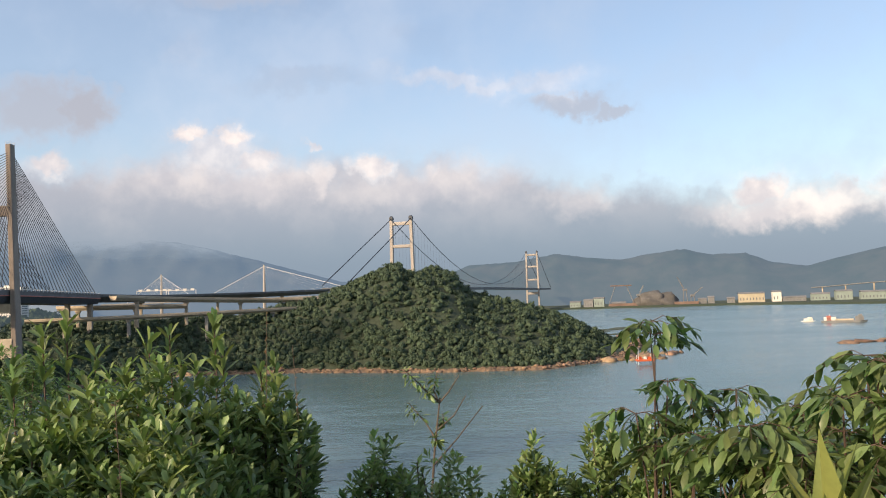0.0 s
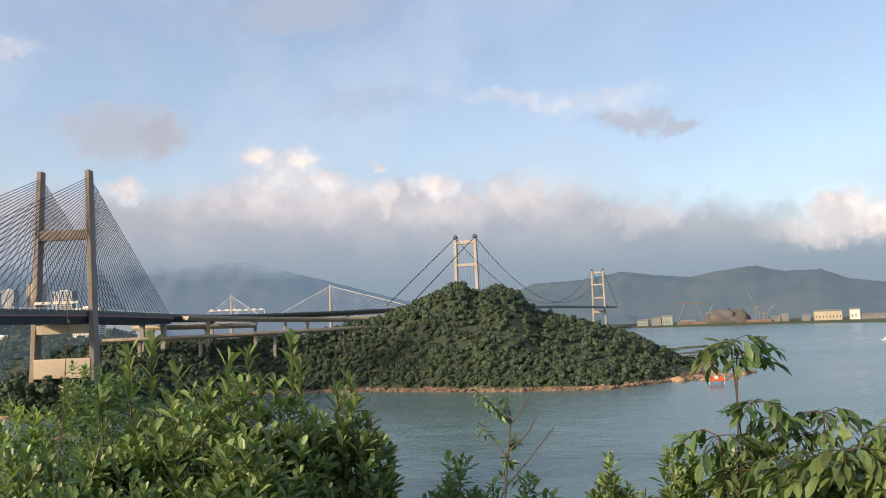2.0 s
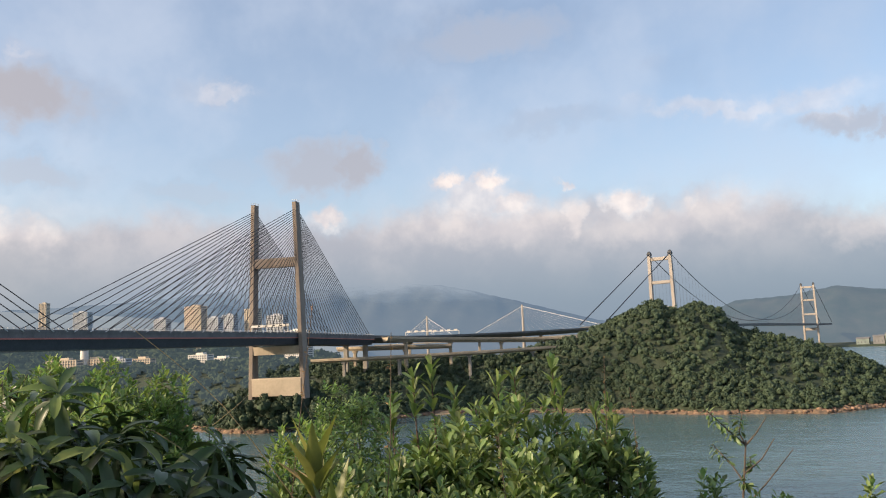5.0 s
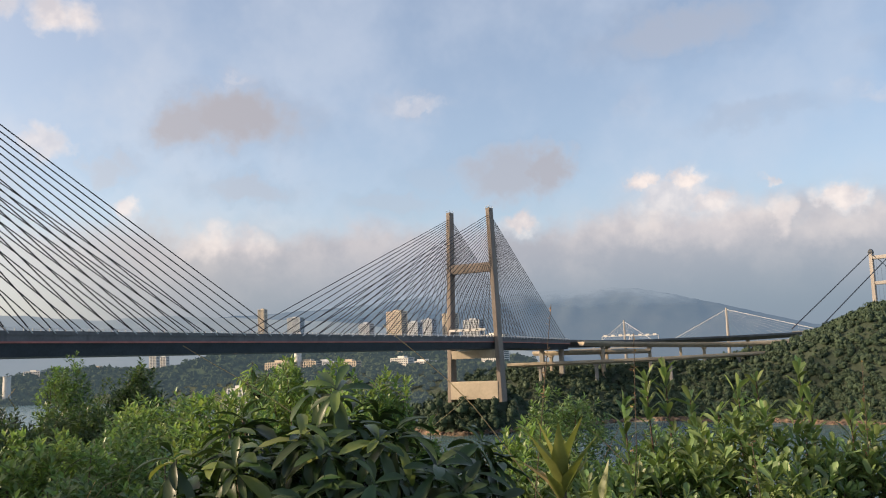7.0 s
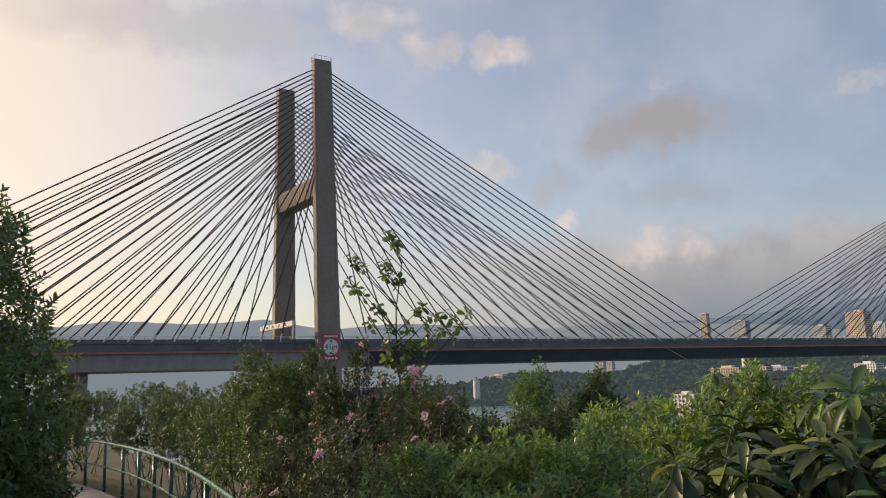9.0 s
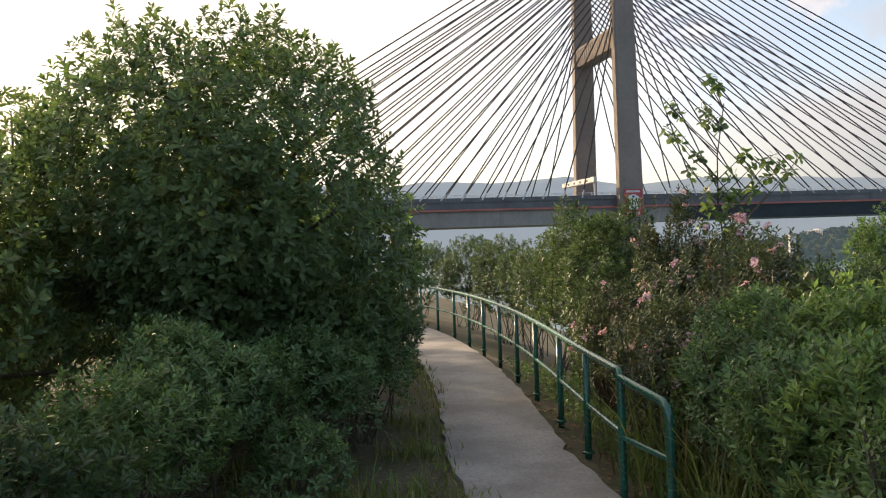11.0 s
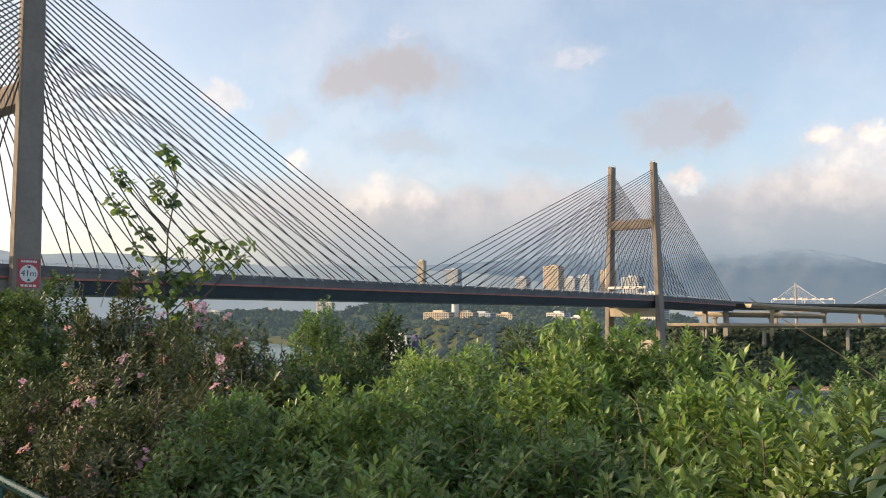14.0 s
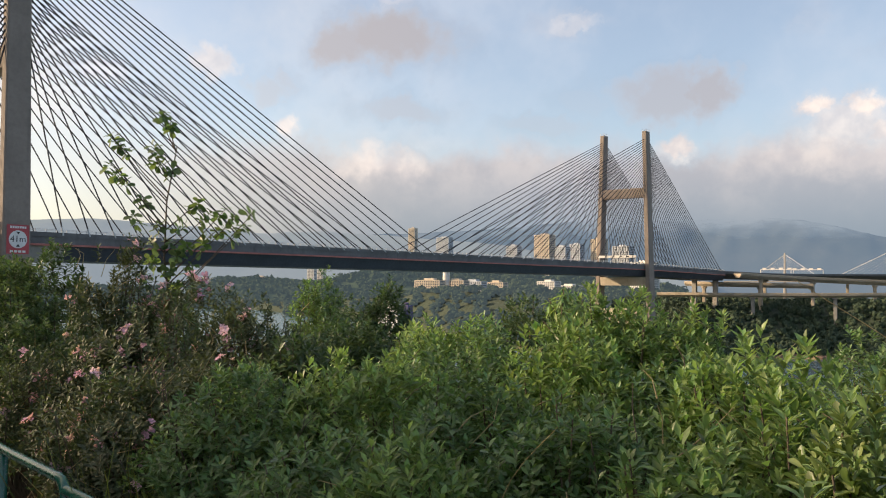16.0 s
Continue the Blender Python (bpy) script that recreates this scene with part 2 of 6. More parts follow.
M = dict(
    tower=material("tower_concrete", (0.29, 0.24, 0.205), 0.85, 0.2, 0.06, 0.8, 0.2, stains=0.5),
    deck=material("deck_concrete", (0.175, 0.172, 0.175), 0.85, 0.25, 0.08, 1.0, 0.2, stains=0.5),
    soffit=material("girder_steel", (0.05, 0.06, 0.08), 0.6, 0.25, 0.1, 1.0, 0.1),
    girder_light=material("girder_concrete", (0.36, 0.34, 0.31), 0.85, 0.2, 0.1, 1.0, 0.1, stains=0.4),
    stripe=material("red_paint", (0.52, 0.17, 0.14), 0.6, 0.3, 0.2),
    cable=material("cable_sheath", (0.028, 0.028, 0.034), 0.5, 0.2, 0.5),
    white_cable=material("pale_cable", (0.55, 0.56, 0.58), 0.6, 0.1, 0.5),
    white=material("white_paint", (0.72, 0.70, 0.66), 0.6, 0.15, 0.3, stains=0.2),
    cream=material("cream_concrete", (0.52, 0.44, 0.34), 0.85, 0.2, 0.05, 0.6, 0.1, stains=0.4),
    pale_tower=material("pale_tower_concrete", (0.40, 0.365, 0.34), 0.8, 0.15, 0.03, 0.3),
    road=material("asphalt", (0.05, 0.05, 0.052), 0.9, 0.3, 0.3, 6, 0.3),
    rock=material("shore_rock", (0.33, 0.215, 0.14), 0.9, 0.6, 0.16, 0.7, 1.0, second=(0.10, 0.082, 0.07), island=0.8),
    sand=material("sand", (0.46, 0.33, 0.21), 0.95, 0.2, 0.1, 2.0, 0.2),
    soil=material("soil_and_litter", (0.12, 0.095, 0.06), 0.95, 0.4, 1.2, 18, 0.8, second=(0.07, 0.075, 0.03)),
    canopy=material("wood_canopy", (0.056, 0.092, 0.050), 0.75, 0.35, 0.012, 0.3, 0.5, second=(0.040, 0.072, 0.042), island=0.36),
    hill=material("wooded_hillside", (0.036, 0.056, 0.032), 0.9, 0.5, 0.02, 0.25, 1.0, second=(0.048, 0.064, 0.038)),
    path=material("path_concrete", (0.40, 0.375, 0.345), 0.9, 0.45, 1.3, 30, 0.6, second=(0.24, 0.225, 0.205)),
    rail=material("green_rail_paint", (0.012, 0.135, 0.085), 0.24, 0.3, 3, 40, 0.1, second=(0.02, 0.10, 0.07), spec=0.8),
    bark=material("grey_brown_bark", (0.13, 0.10, 0.075), 0.9, 0.4, 6, 60, 0.7),
    red_stem=material("reddish_stem", (0.09, 0.055, 0.04), 0.7, 0.3, 6, 60, 0.3),
    straw=material("dry_straw", (0.45, 0.36, 0.2), 0.8, 0.3, 4, 40, 0.1, translucent=0.2),
    leaf_a=leaf_material("light_green_leaf", (0.18, 0.255, 0.095), (0.105, 0.175, 0.068), 0.42, 0.24),
    leaf_b=leaf_material("dark_glossy_leaf", (0.022, 0.050, 0.018), (0.042, 0.076, 0.026), 0.36, 0.15, 0.8),
    leaf_b_young=leaf_material("yellow_green_leaf", (0.24, 0.27, 0.085), (0.11, 0.17, 0.045), 0.4, 0.3, 0.5),
    leaf_c=leaf_material("drooping_leaflet", (0.062, 0.125, 0.045), (0.15, 0.205, 0.075), 0.38, 0.3, 1.0),
    leaf_dark=leaf_material("dark_tree_leaf", (0.066, 0.112, 0.054), (0.086, 0.132, 0.062), 0.45, 0.36),
    # brightened copy of the dark leaf: light missing on the tree is put into the colour
    leaf_tree=leaf_material("lightened_tree_leaf", (0.108, 0.172, 0.076), (0.14, 0.20, 0.09), 0.42, 0.4),
    leaf_mid=leaf_material("mid_green_leaf", (0.150, 0.235, 0.100), (0.105, 0.185, 0.080), 0.38, 0.38),
    leaf_bright=leaf_material("bright_green_leaf", (0.20, 0.29, 0.108), (0.145, 0.235, 0.092), 0.40, 0.40),
    leaf_red=leaf_material("brownish_leaf", (0.082, 0.100, 0.056), (0.058, 0.090, 0.046), 0.55, 0.26, 0.8),
    grass=leaf_material("grass_blade", (0.14, 0.21, 0.05), (0.20, 0.21, 0.07), 0.5, 0.3),
    flower=leaf_material("pink_petal", (0.60, 0.32, 0.50), (0.68, 0.48, 0.60), 0.7, 0.3, 0.5),
    flower_red=leaf_material("red_petal", (0.55, 0.16, 0.18), (0.6, 0.28, 0.30), 0.7, 0.3, 0.5),
    agave=leaf_material("yellow_green_sword_leaf", (0.22, 0.24, 0.075), (0.13, 0.18, 0.05), 0.45, 0.25, 0.5),
    litter=leaf_material("dry_leaf", (0.26, 0.17, 0.09), (0.17, 0.11, 0.06), 0.8, 0.1),
    orange=material("orange_paint", (0.62, 0.12, 0.04), 0.6, 0.2, 0.5),
    # shed colours darkened and greyed: the haze over the quay is put into them
    yellow=material("yellow_shed", (0.46, 0.41, 0.31), 0.8, 0.15, 0.05),
    greenish=material("pale_green_shed", (0.25, 0.31, 0.29), 0.8, 0.15, 0.05),
    tan=material("tan_facade", (0.62, 0.53, 0.42), 0.85, 0.15, 0.05),
    # pale and bluish because distance haze is mixed into this base colour
    greyf=material("grey_facade", (0.50, 0.53, 0.57), 0.85, 0.15, 0.05),
    # dull grey carries distance haze in its base colour, besides the stains
    dull=material("weathered_hazed_grey_cladding", (0.22, 0.225, 0.235), 0.85, 0.25, 0.05, stains=0.3),
    quay=material("rusty_quay_wall", (0.22, 0.15, 0.125), 0.9, 0.3, 0.03, 0.4, stains=0.4),
    spoil=material("grey_brown_spoil", (0.135, 0.13, 0.128), 0.95, 0.4, 0.03, 0.3, 0.4),
    purple=material("purple_hoarding", (0.12, 0.10, 0.22), 0.7, 0.15, 0.3),
    # glass lightened to give far windows the low contrast of haze
    glass_dark=material("window_glass", (0.17, 0.19, 0.21), 0.2, 0.2, 0.2),
    sign_red=material("sign_red", (0.50, 0.07, 0.08), 0.5, 0.15, 0.5),
    sign_white=material("sign_white", (0.78, 0.76, 0.74), 0.5, 0.1, 0.5),
    black=material("black_paint", (0.02, 0.02, 0.02), 0.5, 0.1, 0.5),
)


def water_material():
    m = bpy.data.materials.new("sea_water")
    m.use_nodes = True
    n = Nodes(m.node_tree)
    pos = n.add("ShaderNodeNewGeometry").outputs["Position"]
    p = n.add("ShaderNodeBsdfPrincipled")
    drift = n.noise(n.vmath("MULTIPLY", pos, (0.35, 1.0, 1.0)), 0.006, 4.0, 0.6).outputs["Fac"]
    n.put(p.inputs["Base Color"], n.mix(n.mapr(drift, 0.35, 0.65), (0.066, 0.128, 0.140), (0.085, 0.150, 0.165)))
    n.put(p.inputs["Roughness"], n.mapr(drift, 0.35, 0.65, 0.16, 0.27))
    p.inputs["IOR"].default_value = 1.333
    h1 = n.noise(pos, 0.35, 3.0, 0.6).outputs["Fac"]
    h2 = n.noise(n.vmath("MULTIPLY", pos, (0.6, 1.0, 1.0)), 0.05, 3.0, 0.6).outputs["Fac"]
    b = n.add("ShaderNodeBump")
    b.inputs["Strength"].default_value = 0.35
    b.inputs["Distance"].default_value = 1.0
    n.put(b.inputs["Height"], n.math("ADD", h1, n.math("MULTIPLY", h2, 3.0)))
    n.put(p.inputs["Normal"], b.outputs[0])
    n.put(n.add("ShaderNodeOutputMaterial").inputs[0], p.outputs[0])
    return m


def backdrop_material(name, near_col, far_col, haze_glow, cloud_base=None):
    """Far hills seen through kilometres of air: a matte backdrop with that air's haze painted in as emission."""
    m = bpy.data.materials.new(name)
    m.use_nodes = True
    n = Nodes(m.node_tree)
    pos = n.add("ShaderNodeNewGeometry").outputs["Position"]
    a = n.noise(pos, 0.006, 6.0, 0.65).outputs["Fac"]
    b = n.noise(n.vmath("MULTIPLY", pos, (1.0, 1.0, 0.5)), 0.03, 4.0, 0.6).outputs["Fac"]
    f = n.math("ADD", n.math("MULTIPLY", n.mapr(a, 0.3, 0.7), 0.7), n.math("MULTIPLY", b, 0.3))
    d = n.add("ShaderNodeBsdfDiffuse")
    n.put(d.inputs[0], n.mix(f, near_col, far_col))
    # painted haze: an even bluish emission over the whole surface
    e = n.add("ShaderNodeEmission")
    n.put(e.inputs[0], (*haze_glow, 1))
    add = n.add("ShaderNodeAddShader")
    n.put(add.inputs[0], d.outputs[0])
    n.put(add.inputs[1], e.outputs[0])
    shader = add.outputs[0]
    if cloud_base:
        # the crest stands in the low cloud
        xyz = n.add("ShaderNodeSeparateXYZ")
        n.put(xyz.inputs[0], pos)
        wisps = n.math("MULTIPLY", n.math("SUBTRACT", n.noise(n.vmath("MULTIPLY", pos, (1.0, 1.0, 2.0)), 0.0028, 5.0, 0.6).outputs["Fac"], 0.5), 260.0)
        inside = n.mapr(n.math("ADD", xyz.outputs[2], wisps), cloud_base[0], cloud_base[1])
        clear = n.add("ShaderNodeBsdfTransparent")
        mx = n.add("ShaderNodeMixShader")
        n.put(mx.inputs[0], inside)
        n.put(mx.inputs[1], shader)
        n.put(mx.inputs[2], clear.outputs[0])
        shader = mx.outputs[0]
    n.put(n.add("ShaderNodeOutputMaterial").inputs[0], shader)
    return m


M["water"] = water_material()
# last colour of each: the haze added as emission, paler for the hazier hills
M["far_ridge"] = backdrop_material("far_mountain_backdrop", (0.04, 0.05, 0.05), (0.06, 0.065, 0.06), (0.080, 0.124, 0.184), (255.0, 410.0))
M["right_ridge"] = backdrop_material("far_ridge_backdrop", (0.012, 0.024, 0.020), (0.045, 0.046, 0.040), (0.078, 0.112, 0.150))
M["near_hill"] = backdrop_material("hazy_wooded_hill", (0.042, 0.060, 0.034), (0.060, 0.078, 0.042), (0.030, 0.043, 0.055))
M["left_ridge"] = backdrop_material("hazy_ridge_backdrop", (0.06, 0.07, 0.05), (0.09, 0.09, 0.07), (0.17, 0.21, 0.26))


# ---- mesh helpers ----
def mesh_from(name, verts, faces, mat, smooth=False):
    me = bpy.data.meshes.new(name)
    me.from_pydata([tuple(v) for v in verts], [], [tuple(f) for f in faces])
    me.materials.append(mat)
    if smooth:
        me.polygons.foreach_set("use_smooth", [True] * len(me.polygons))
    me.update()
    return me


def mesh_arrays(name, verts, quads, mat, smooth=True):
    """A mesh from numpy arrays of vertices and equal-sided faces."""
    me = bpy.data.meshes.new(name)
    nv, nf, k = len(verts), len(quads), quads.shape[1]
    me.vertices.add(nv)
    me.vertices.foreach_set("co", np.asarray(verts, np.float32).ravel())
    me.loops.add(nf * k)
    me.loops.foreach_set("vertex_index", np.asarray(quads, np.int32).ravel())
    me.polygons.add(nf)
    me.polygons.foreach_set("loop_start", np.arange(0, nf * k, k, dtype=np.int32))
    if smooth:
        me.polygons.foreach_set("use_smooth", np.ones(nf, bool))
    me.materials.append(mat)
    me.update(calc_edges=True)
    return me


def empty(name, loc=(0, 0, 0)):
    e = new(name)
    e.location = loc
    return e


def child(name, me, parent, label=""):
    ob = new(name, me)
    ob.parent = parent
    if label:
        tagged(ob, label)
    return ob


def part(name, bm, mat, parent, label="", smooth=False):
    me = bpy.data.meshes.new(name)
    bm.to_mesh(me)
    bm.free()
    me.materials.append(mat)
    if smooth:
        me.polygons.foreach_set("use_smooth", [True] * len(me.polygons))
    return child(name, me, parent, label) if parent else new(name, me)


def box(bm, centre, size, rz=0.0, bevel=0.0):
    r = bmesh.ops.create_cube(bm, size=1.0, matrix=Matrix.Translation(centre) @ Matrix.Rotation(rz, 4, "Z") @ Matrix.Diagonal((*size, 1)))
    if bevel:
        edges = {e for v in r["verts"] for e in v.link_edges}
        bmesh.ops.bevel(bm, geom=list(edges), offset=bevel, segments=1, affect="EDGES")


def bar(bm, a, b, r, r2=None, n=6):
    a, b = Vector(a), Vector(b)
    d = b - a
    m = Matrix.Translation((a + b) / 2) @ d.to_track_quat("Z", "Y").to_matrix().to_4x4()
    bmesh.ops.create_cone(bm, cap_ends=True, segments=n, radius1=r, radius2=r if r2 is None else r2, depth=d.length, matrix=m)


def sweep(profile, pts):
    """A closed section (u to the right of travel, z) drawn along pts; returns verts, faces."""
    pts = [Vector(p) for p in pts]
    V, F, k = [], [], len(profile)
    for i, p in enumerate(pts):
        t = (pts[min(i + 1, len(pts) - 1)] - pts[max(i - 1, 0)])
        t.z = 0
        t.normalize()
        r = Vector((t.y, -t.x, 0))
        V += [p + r * u + Vector((0, 0, z)) for u, z in profile]
    for i in range(len(pts) - 1):
        for j in range(k):
            F.append((i * k + j, i * k + (j + 1) % k, (i + 1) * k + (j + 1) % k, (i + 1) * k + j))
    F.append(tuple(range(k)))
    F.append(tuple((len(pts) - 1) * k + j for j in reversed(range(k))))
    return V, F


def tube(bm, pts, r, n=6, taper=None):
    """One connected round tube through pts, tapering from r to taper."""
    pts = [Vector(p) for p in pts]
    end = r if taper is None else taper
    rings, side = [], None
    for i, p in enumerate(pts):
        t = (pts[min(i + 1, len(pts) - 1)] - pts[max(i - 1, 0)]).normalized()
        ref = side if side is not None else (Vector((1, 0, 0)) if abs(t.x) < 0.8 else Vector((0, 1, 0)))
        up = t.cross(ref).normalized()
        side = up.cross(t).normalized()
        q = r + (end - r) * i / (len(pts) - 1)
        rings.append([bm.verts.new(p + (side * math.cos(k / n * 6.28319) + up * math.sin(k / n * 6.28319)) * q) for k in range(n)])
    for a, b in zip(rings, rings[1:]):
        for k in range(n):
            bm.faces.new((a[k], a[(k + 1) % n], b[(k + 1) % n], b[k]))
    bm.faces.new(rings[0][::-1])
    bm.faces.new(rings[-1])


def lerp_table(x, xs, ys):
    return float(np.interp(x, xs, ys))


# ---- sea and land ----
def grid_mesh(name, xs, ys, height, mat, smooth=True):
    V = np.array([(x, y, height(x, y)) for y in ys for x in xs])
    nx, ny = len(xs), len(ys)
    i = np.arange(nx * ny).reshape(ny, nx)
    Q = np.stack([i[:-1, :-1], i[:-1, 1:], i[1:, 1:], i[1:, :-1]], -1).reshape(-1, 4)
    return mesh_arrays(name, V, Q, mat, smooth)


def stretch(a, b, n, near, power=2.2):
    """Coordinates from a to b, crowded round near."""
    t = np.linspace(-1, 1, n)
    s = np.sign(t) * np.abs(t) ** power
    return np.where(s < 0, near + s * (near - a), near + s * (b - near))


sea = new("water", grid_mesh("water", stretch(-4950, 4950, 60, 0), stretch(-4950, 4950, 60, 300), lambda x, y: 0.0, M["water"]))
tagged(sea, "calm grey-green sea water of the strait", "water", kind="structure")


def near_ground(x, y):
    """The hillside under the path: level along the path, falling to the strait."""
    z = 51.58
    edge = 2.35 + 0.002 * (x + 8) ** 2 * (1 if x > -8 else -0.3)
    d = y - edge
    if d > 0:
        z -= min(d, 10) * 0.30 + max(d - 10, 0) * 0.48
    if y < 0.6:
        z += min((0.6 - y) * 0.05, 0.3) - max(-y - 8, 0) * 0.3
    east = x - 4.0
    if east > 0:
        z -= 0.45 * east
    z += 0.05 * noise.noise((x * 0.9, y * 0.9, 3.0)) * min(1, abs(y - 1.5)) + min(1.2, 0.05 * abs(d)) * noise.noise((x * 0.11, y * 0.11, 7.0))
    return max(z, -4.0)


ground = new("ground", grid_mesh("ground", stretch(-420, 160, 150, -4, 2.6), stretch(-300, 160, 130, 3, 2.6), near_ground, M["soil"]))
tagged(ground, "brown soil hillside with leaf litter and weeds", "ground", kind="structure")

SHORE_X = (-1300, -800, -600, -450, -370, -329, -300, -263, -214, -121, -25, 58, 111, 137, 190, 260)
SHORE_Y = (900, 760, 640, 560, 525, 505, 500, 560, 634, 627, 593, 585, 639, 668, 860, 1200)
RIDGE_X = (-1300, -800, -600, -420, -300, -200, -140, -118, -98, -77, -56, -40, -24, -4, 12, 38, 69, 100, 121, 140, 170, 260)
RIDGE_Z = (34, 40, 42, 40, 36, 38, 50, 56, 65, 73, 81, 71, 77, 70, 52, 46, 37, 28, 16, 5, 1.5, -3)


def island(x, y):
    d = y - lerp_table(x, SHORE_X, SHORE_Y)
    if d < 0:
        return -3.0 + max(d, -20) * 0.1 + 3.2 * max(0, 1 + d / 6)
    top = lerp_table(x, RIDGE_X, RIDGE_Z)
    depth = 765 - lerp_table(x, SHORE_X, SHORE_Y)
    if depth < 60:
        depth = 60
    f = min(d / depth, 1.0)
    z = 0.6 + top * (math.sin(f * math.pi / 2) ** 1.05)
    if y > 790:
        z *= max(0.25, 1 - (y - 790) / 260)
    z = max(z, min(d, 22) / 22 * 30 * math.exp(-((x + 297) / 42) ** 2 - ((y - 530) / 40) ** 2))
    return z + 2.0 * noise.noise((x * 0.03, y * 0.03, 1.5)) * min(1, d / 20)


isle = new("island", grid_mesh("island", np.linspace(-1300, 260, 210), np.concatenate([np.linspace(480, 800, 90), np.linspace(808, 1250, 40)]), island, M["hill"]))
tagged(isle, "wooded green island hill above a rocky shore", "island", kind="structure")


def unit_ico(sub):
    bm = bmesh.new()
    bmesh.ops.create_icosphere(bm, subdivisions=sub, radius=1.0)
    V = np.array([v.co[:] for v in bm.verts])
    F = np.array([[v.index for v in f.verts] for f in bm.faces])
    bm.free()
    return V, F


def lumps(name, rows, sub, mat, rough=0.3, flat_z=1.0, variants=8, freq=1.9):
    """Many uneven rounded clumps (x, y, z, radius) in one mesh."""
    V0, F0 = unit_ico(sub)
    shapes = []
    for k in range(variants):
        s = np.array([1 + rough * noise.noise(Vector(v) * freq + Vector((k * 7.1, 3, 1))) * 1.6 + rough * 0.55 * noise.noise(Vector(v) * freq * 2.7 + Vector((k * 3.1, 9, 4))) for v in V0])
        shapes.append(V0 * s[:, None])
    rnd = random.Random(11)
    Vs, Fs, off = [], [], 0
    for x, y, z, r in rows:
        a = rnd.uniform(0, 6.28)
        S = shapes[rnd.randrange(variants)]
        c, s = math.cos(a), math.sin(a)
        P = np.stack([S[:, 0] * c - S[:, 1] * s, S[:, 0] * s + S[:, 1] * c, S[:, 2] * flat_z], -1) * r * np.array([rnd.uniform(0.85, 1.2), rnd.uniform(0.85, 1.2), rnd.uniform(0.8, 1.25)])
        Vs.append(P + (x, y, z))
        Fs.append(F0 + off)
        off += len(V0)
    return mesh_arrays(name, np.concatenate(Vs), np.concatenate(Fs), mat)


def leafy(name, rows, sprays, mat, size=0.27, seed=3):
    """Tree crowns (x, y, z, radius) in one mesh: each a lumpy shell of many small leaf sprays."""
    g = np.random.default_rng(seed)
    R = np.array(rows)
    n = len(R)
    d = g.normal(size=(n, sprays, 3))
    d[..., 2] = np.abs(d[..., 2]) * 0.9 + g.uniform(-0.35, 0.1, (n, sprays))
    d /= np.linalg.norm(d, axis=2, keepdims=True)
    k = g.integers(0, 9999, n)
    lobes = g.normal(size=(n, 5, 3))
    lobes /= np.linalg.norm(lobes, axis=2, keepdims=True)
    lump = np.clip(np.einsum("nsk,nlk->nsl", d, lobes), 0, 1).max(2) ** 3
    rad = (0.60 + 0.42 * lump) * g.uniform(0.72, 1.12, (n, sprays))
    stretch_z = g.uniform(0.8, 1.25, (n, 1))
    P = d * rad[..., None] * R[:, None, 3:4]
    P[..., 2] *= stretch_z
    P += R[:, None, :3]
    nrm = d + g.normal(scale=0.45, size=d.shape)
    nrm /= np.linalg.norm(nrm, axis=2, keepdims=True)
    ref = g.normal(size=d.shape)
    u = np.cross(nrm, ref)
    u /= np.linalg.norm(u, axis=2, keepdims=True) + 1e-6
    v = np.cross(nrm, u)
    w = R[:, None, 3:4] * size * g.uniform(0.6, 1.3, (n, sprays, 1))
    Q = np.stack([P - u * w - v * w * 0.8, P + u * w * 1.1 - v * w * 0.5, P + v * w * 1.2], 2).reshape(-1, 3)
    return mesh_arrays(name, Q, np.arange(len(Q)).reshape(-1, 3), mat, False)


rnd = random.Random(5)
trees = []
while len(trees) < 5600:
    x, y = rnd.uniform(-400, 150), rnd.uniform(500, 800)
    d = y - lerp_table(x, SHORE_X, SHORE_Y)
    if d < 3.5 + 3 * noise.noise((x * 0.05, 0, 0)) or (x > 112 and d < 40):
        continue
    r = rnd.choice((1.3, 1.7, 2.1, 2.7, 3.4)) * rnd.uniform(0.8, 1.25)
    trees.append((x, y, island(x, y) + r * rnd.uniform(0.3, 1.0), r))
while len(trees) < 6900:
    x = rnd.uniform(-400, 115)
    y = lerp_table(x, SHORE_X, SHORE_Y) + rnd.uniform(3, 42)
    r = rnd.choice((1.6, 2.2, 2.8)) * rnd.uniform(0.8, 1.2)
    trees.append((x, y, island(x, y) + r * 0.5, r))
# tall trees round the foot of the far tower
for k in range(70):
    a = rnd.uniform(-30, 34)
    trees.append((-297 + a, 501 + rnd.uniform(-3, 6) + 0.2 * a, rnd.uniform(6, 25.5 - 0.004 * a * a), rnd.uniform(2.4, 4.2)))
wood = new("woodland", leafy("woodland", trees, 78, M["canopy"], 0.215))
hull = new("woodland", lumps("woodland", [(x, y, z - 0.1 * r, r * 0.74) for x, y, z, r in trees if y < 770 and r > 1.9], 1, M["canopy"], 0.35))
tagged(hull, "shaded inner foliage of the island woodland", "woodland", kind="stuff")
tagged(wood, "dense dark green subtropical woodland covering the island hill", "woodland", kind="stuff")
far_trees = []
while len(far_trees) < 2200:
    x, y = rnd.uniform(-1250, -380), rnd.uniform(505, 1150)
    d = y - lerp_table(x, SHORE_X, SHORE_Y)
    if d < 8:
        continue
    r = rnd.uniform(3.2, 6.5)
    far_trees.append((x, y, island(x, y) + r * 0.5, r))
# near_hill instead of canopy: its emission paints haze over these trees
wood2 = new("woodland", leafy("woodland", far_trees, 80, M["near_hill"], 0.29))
tagged(wood2, "low dark green woodland on the far shore", "woodland", kind="stuff")

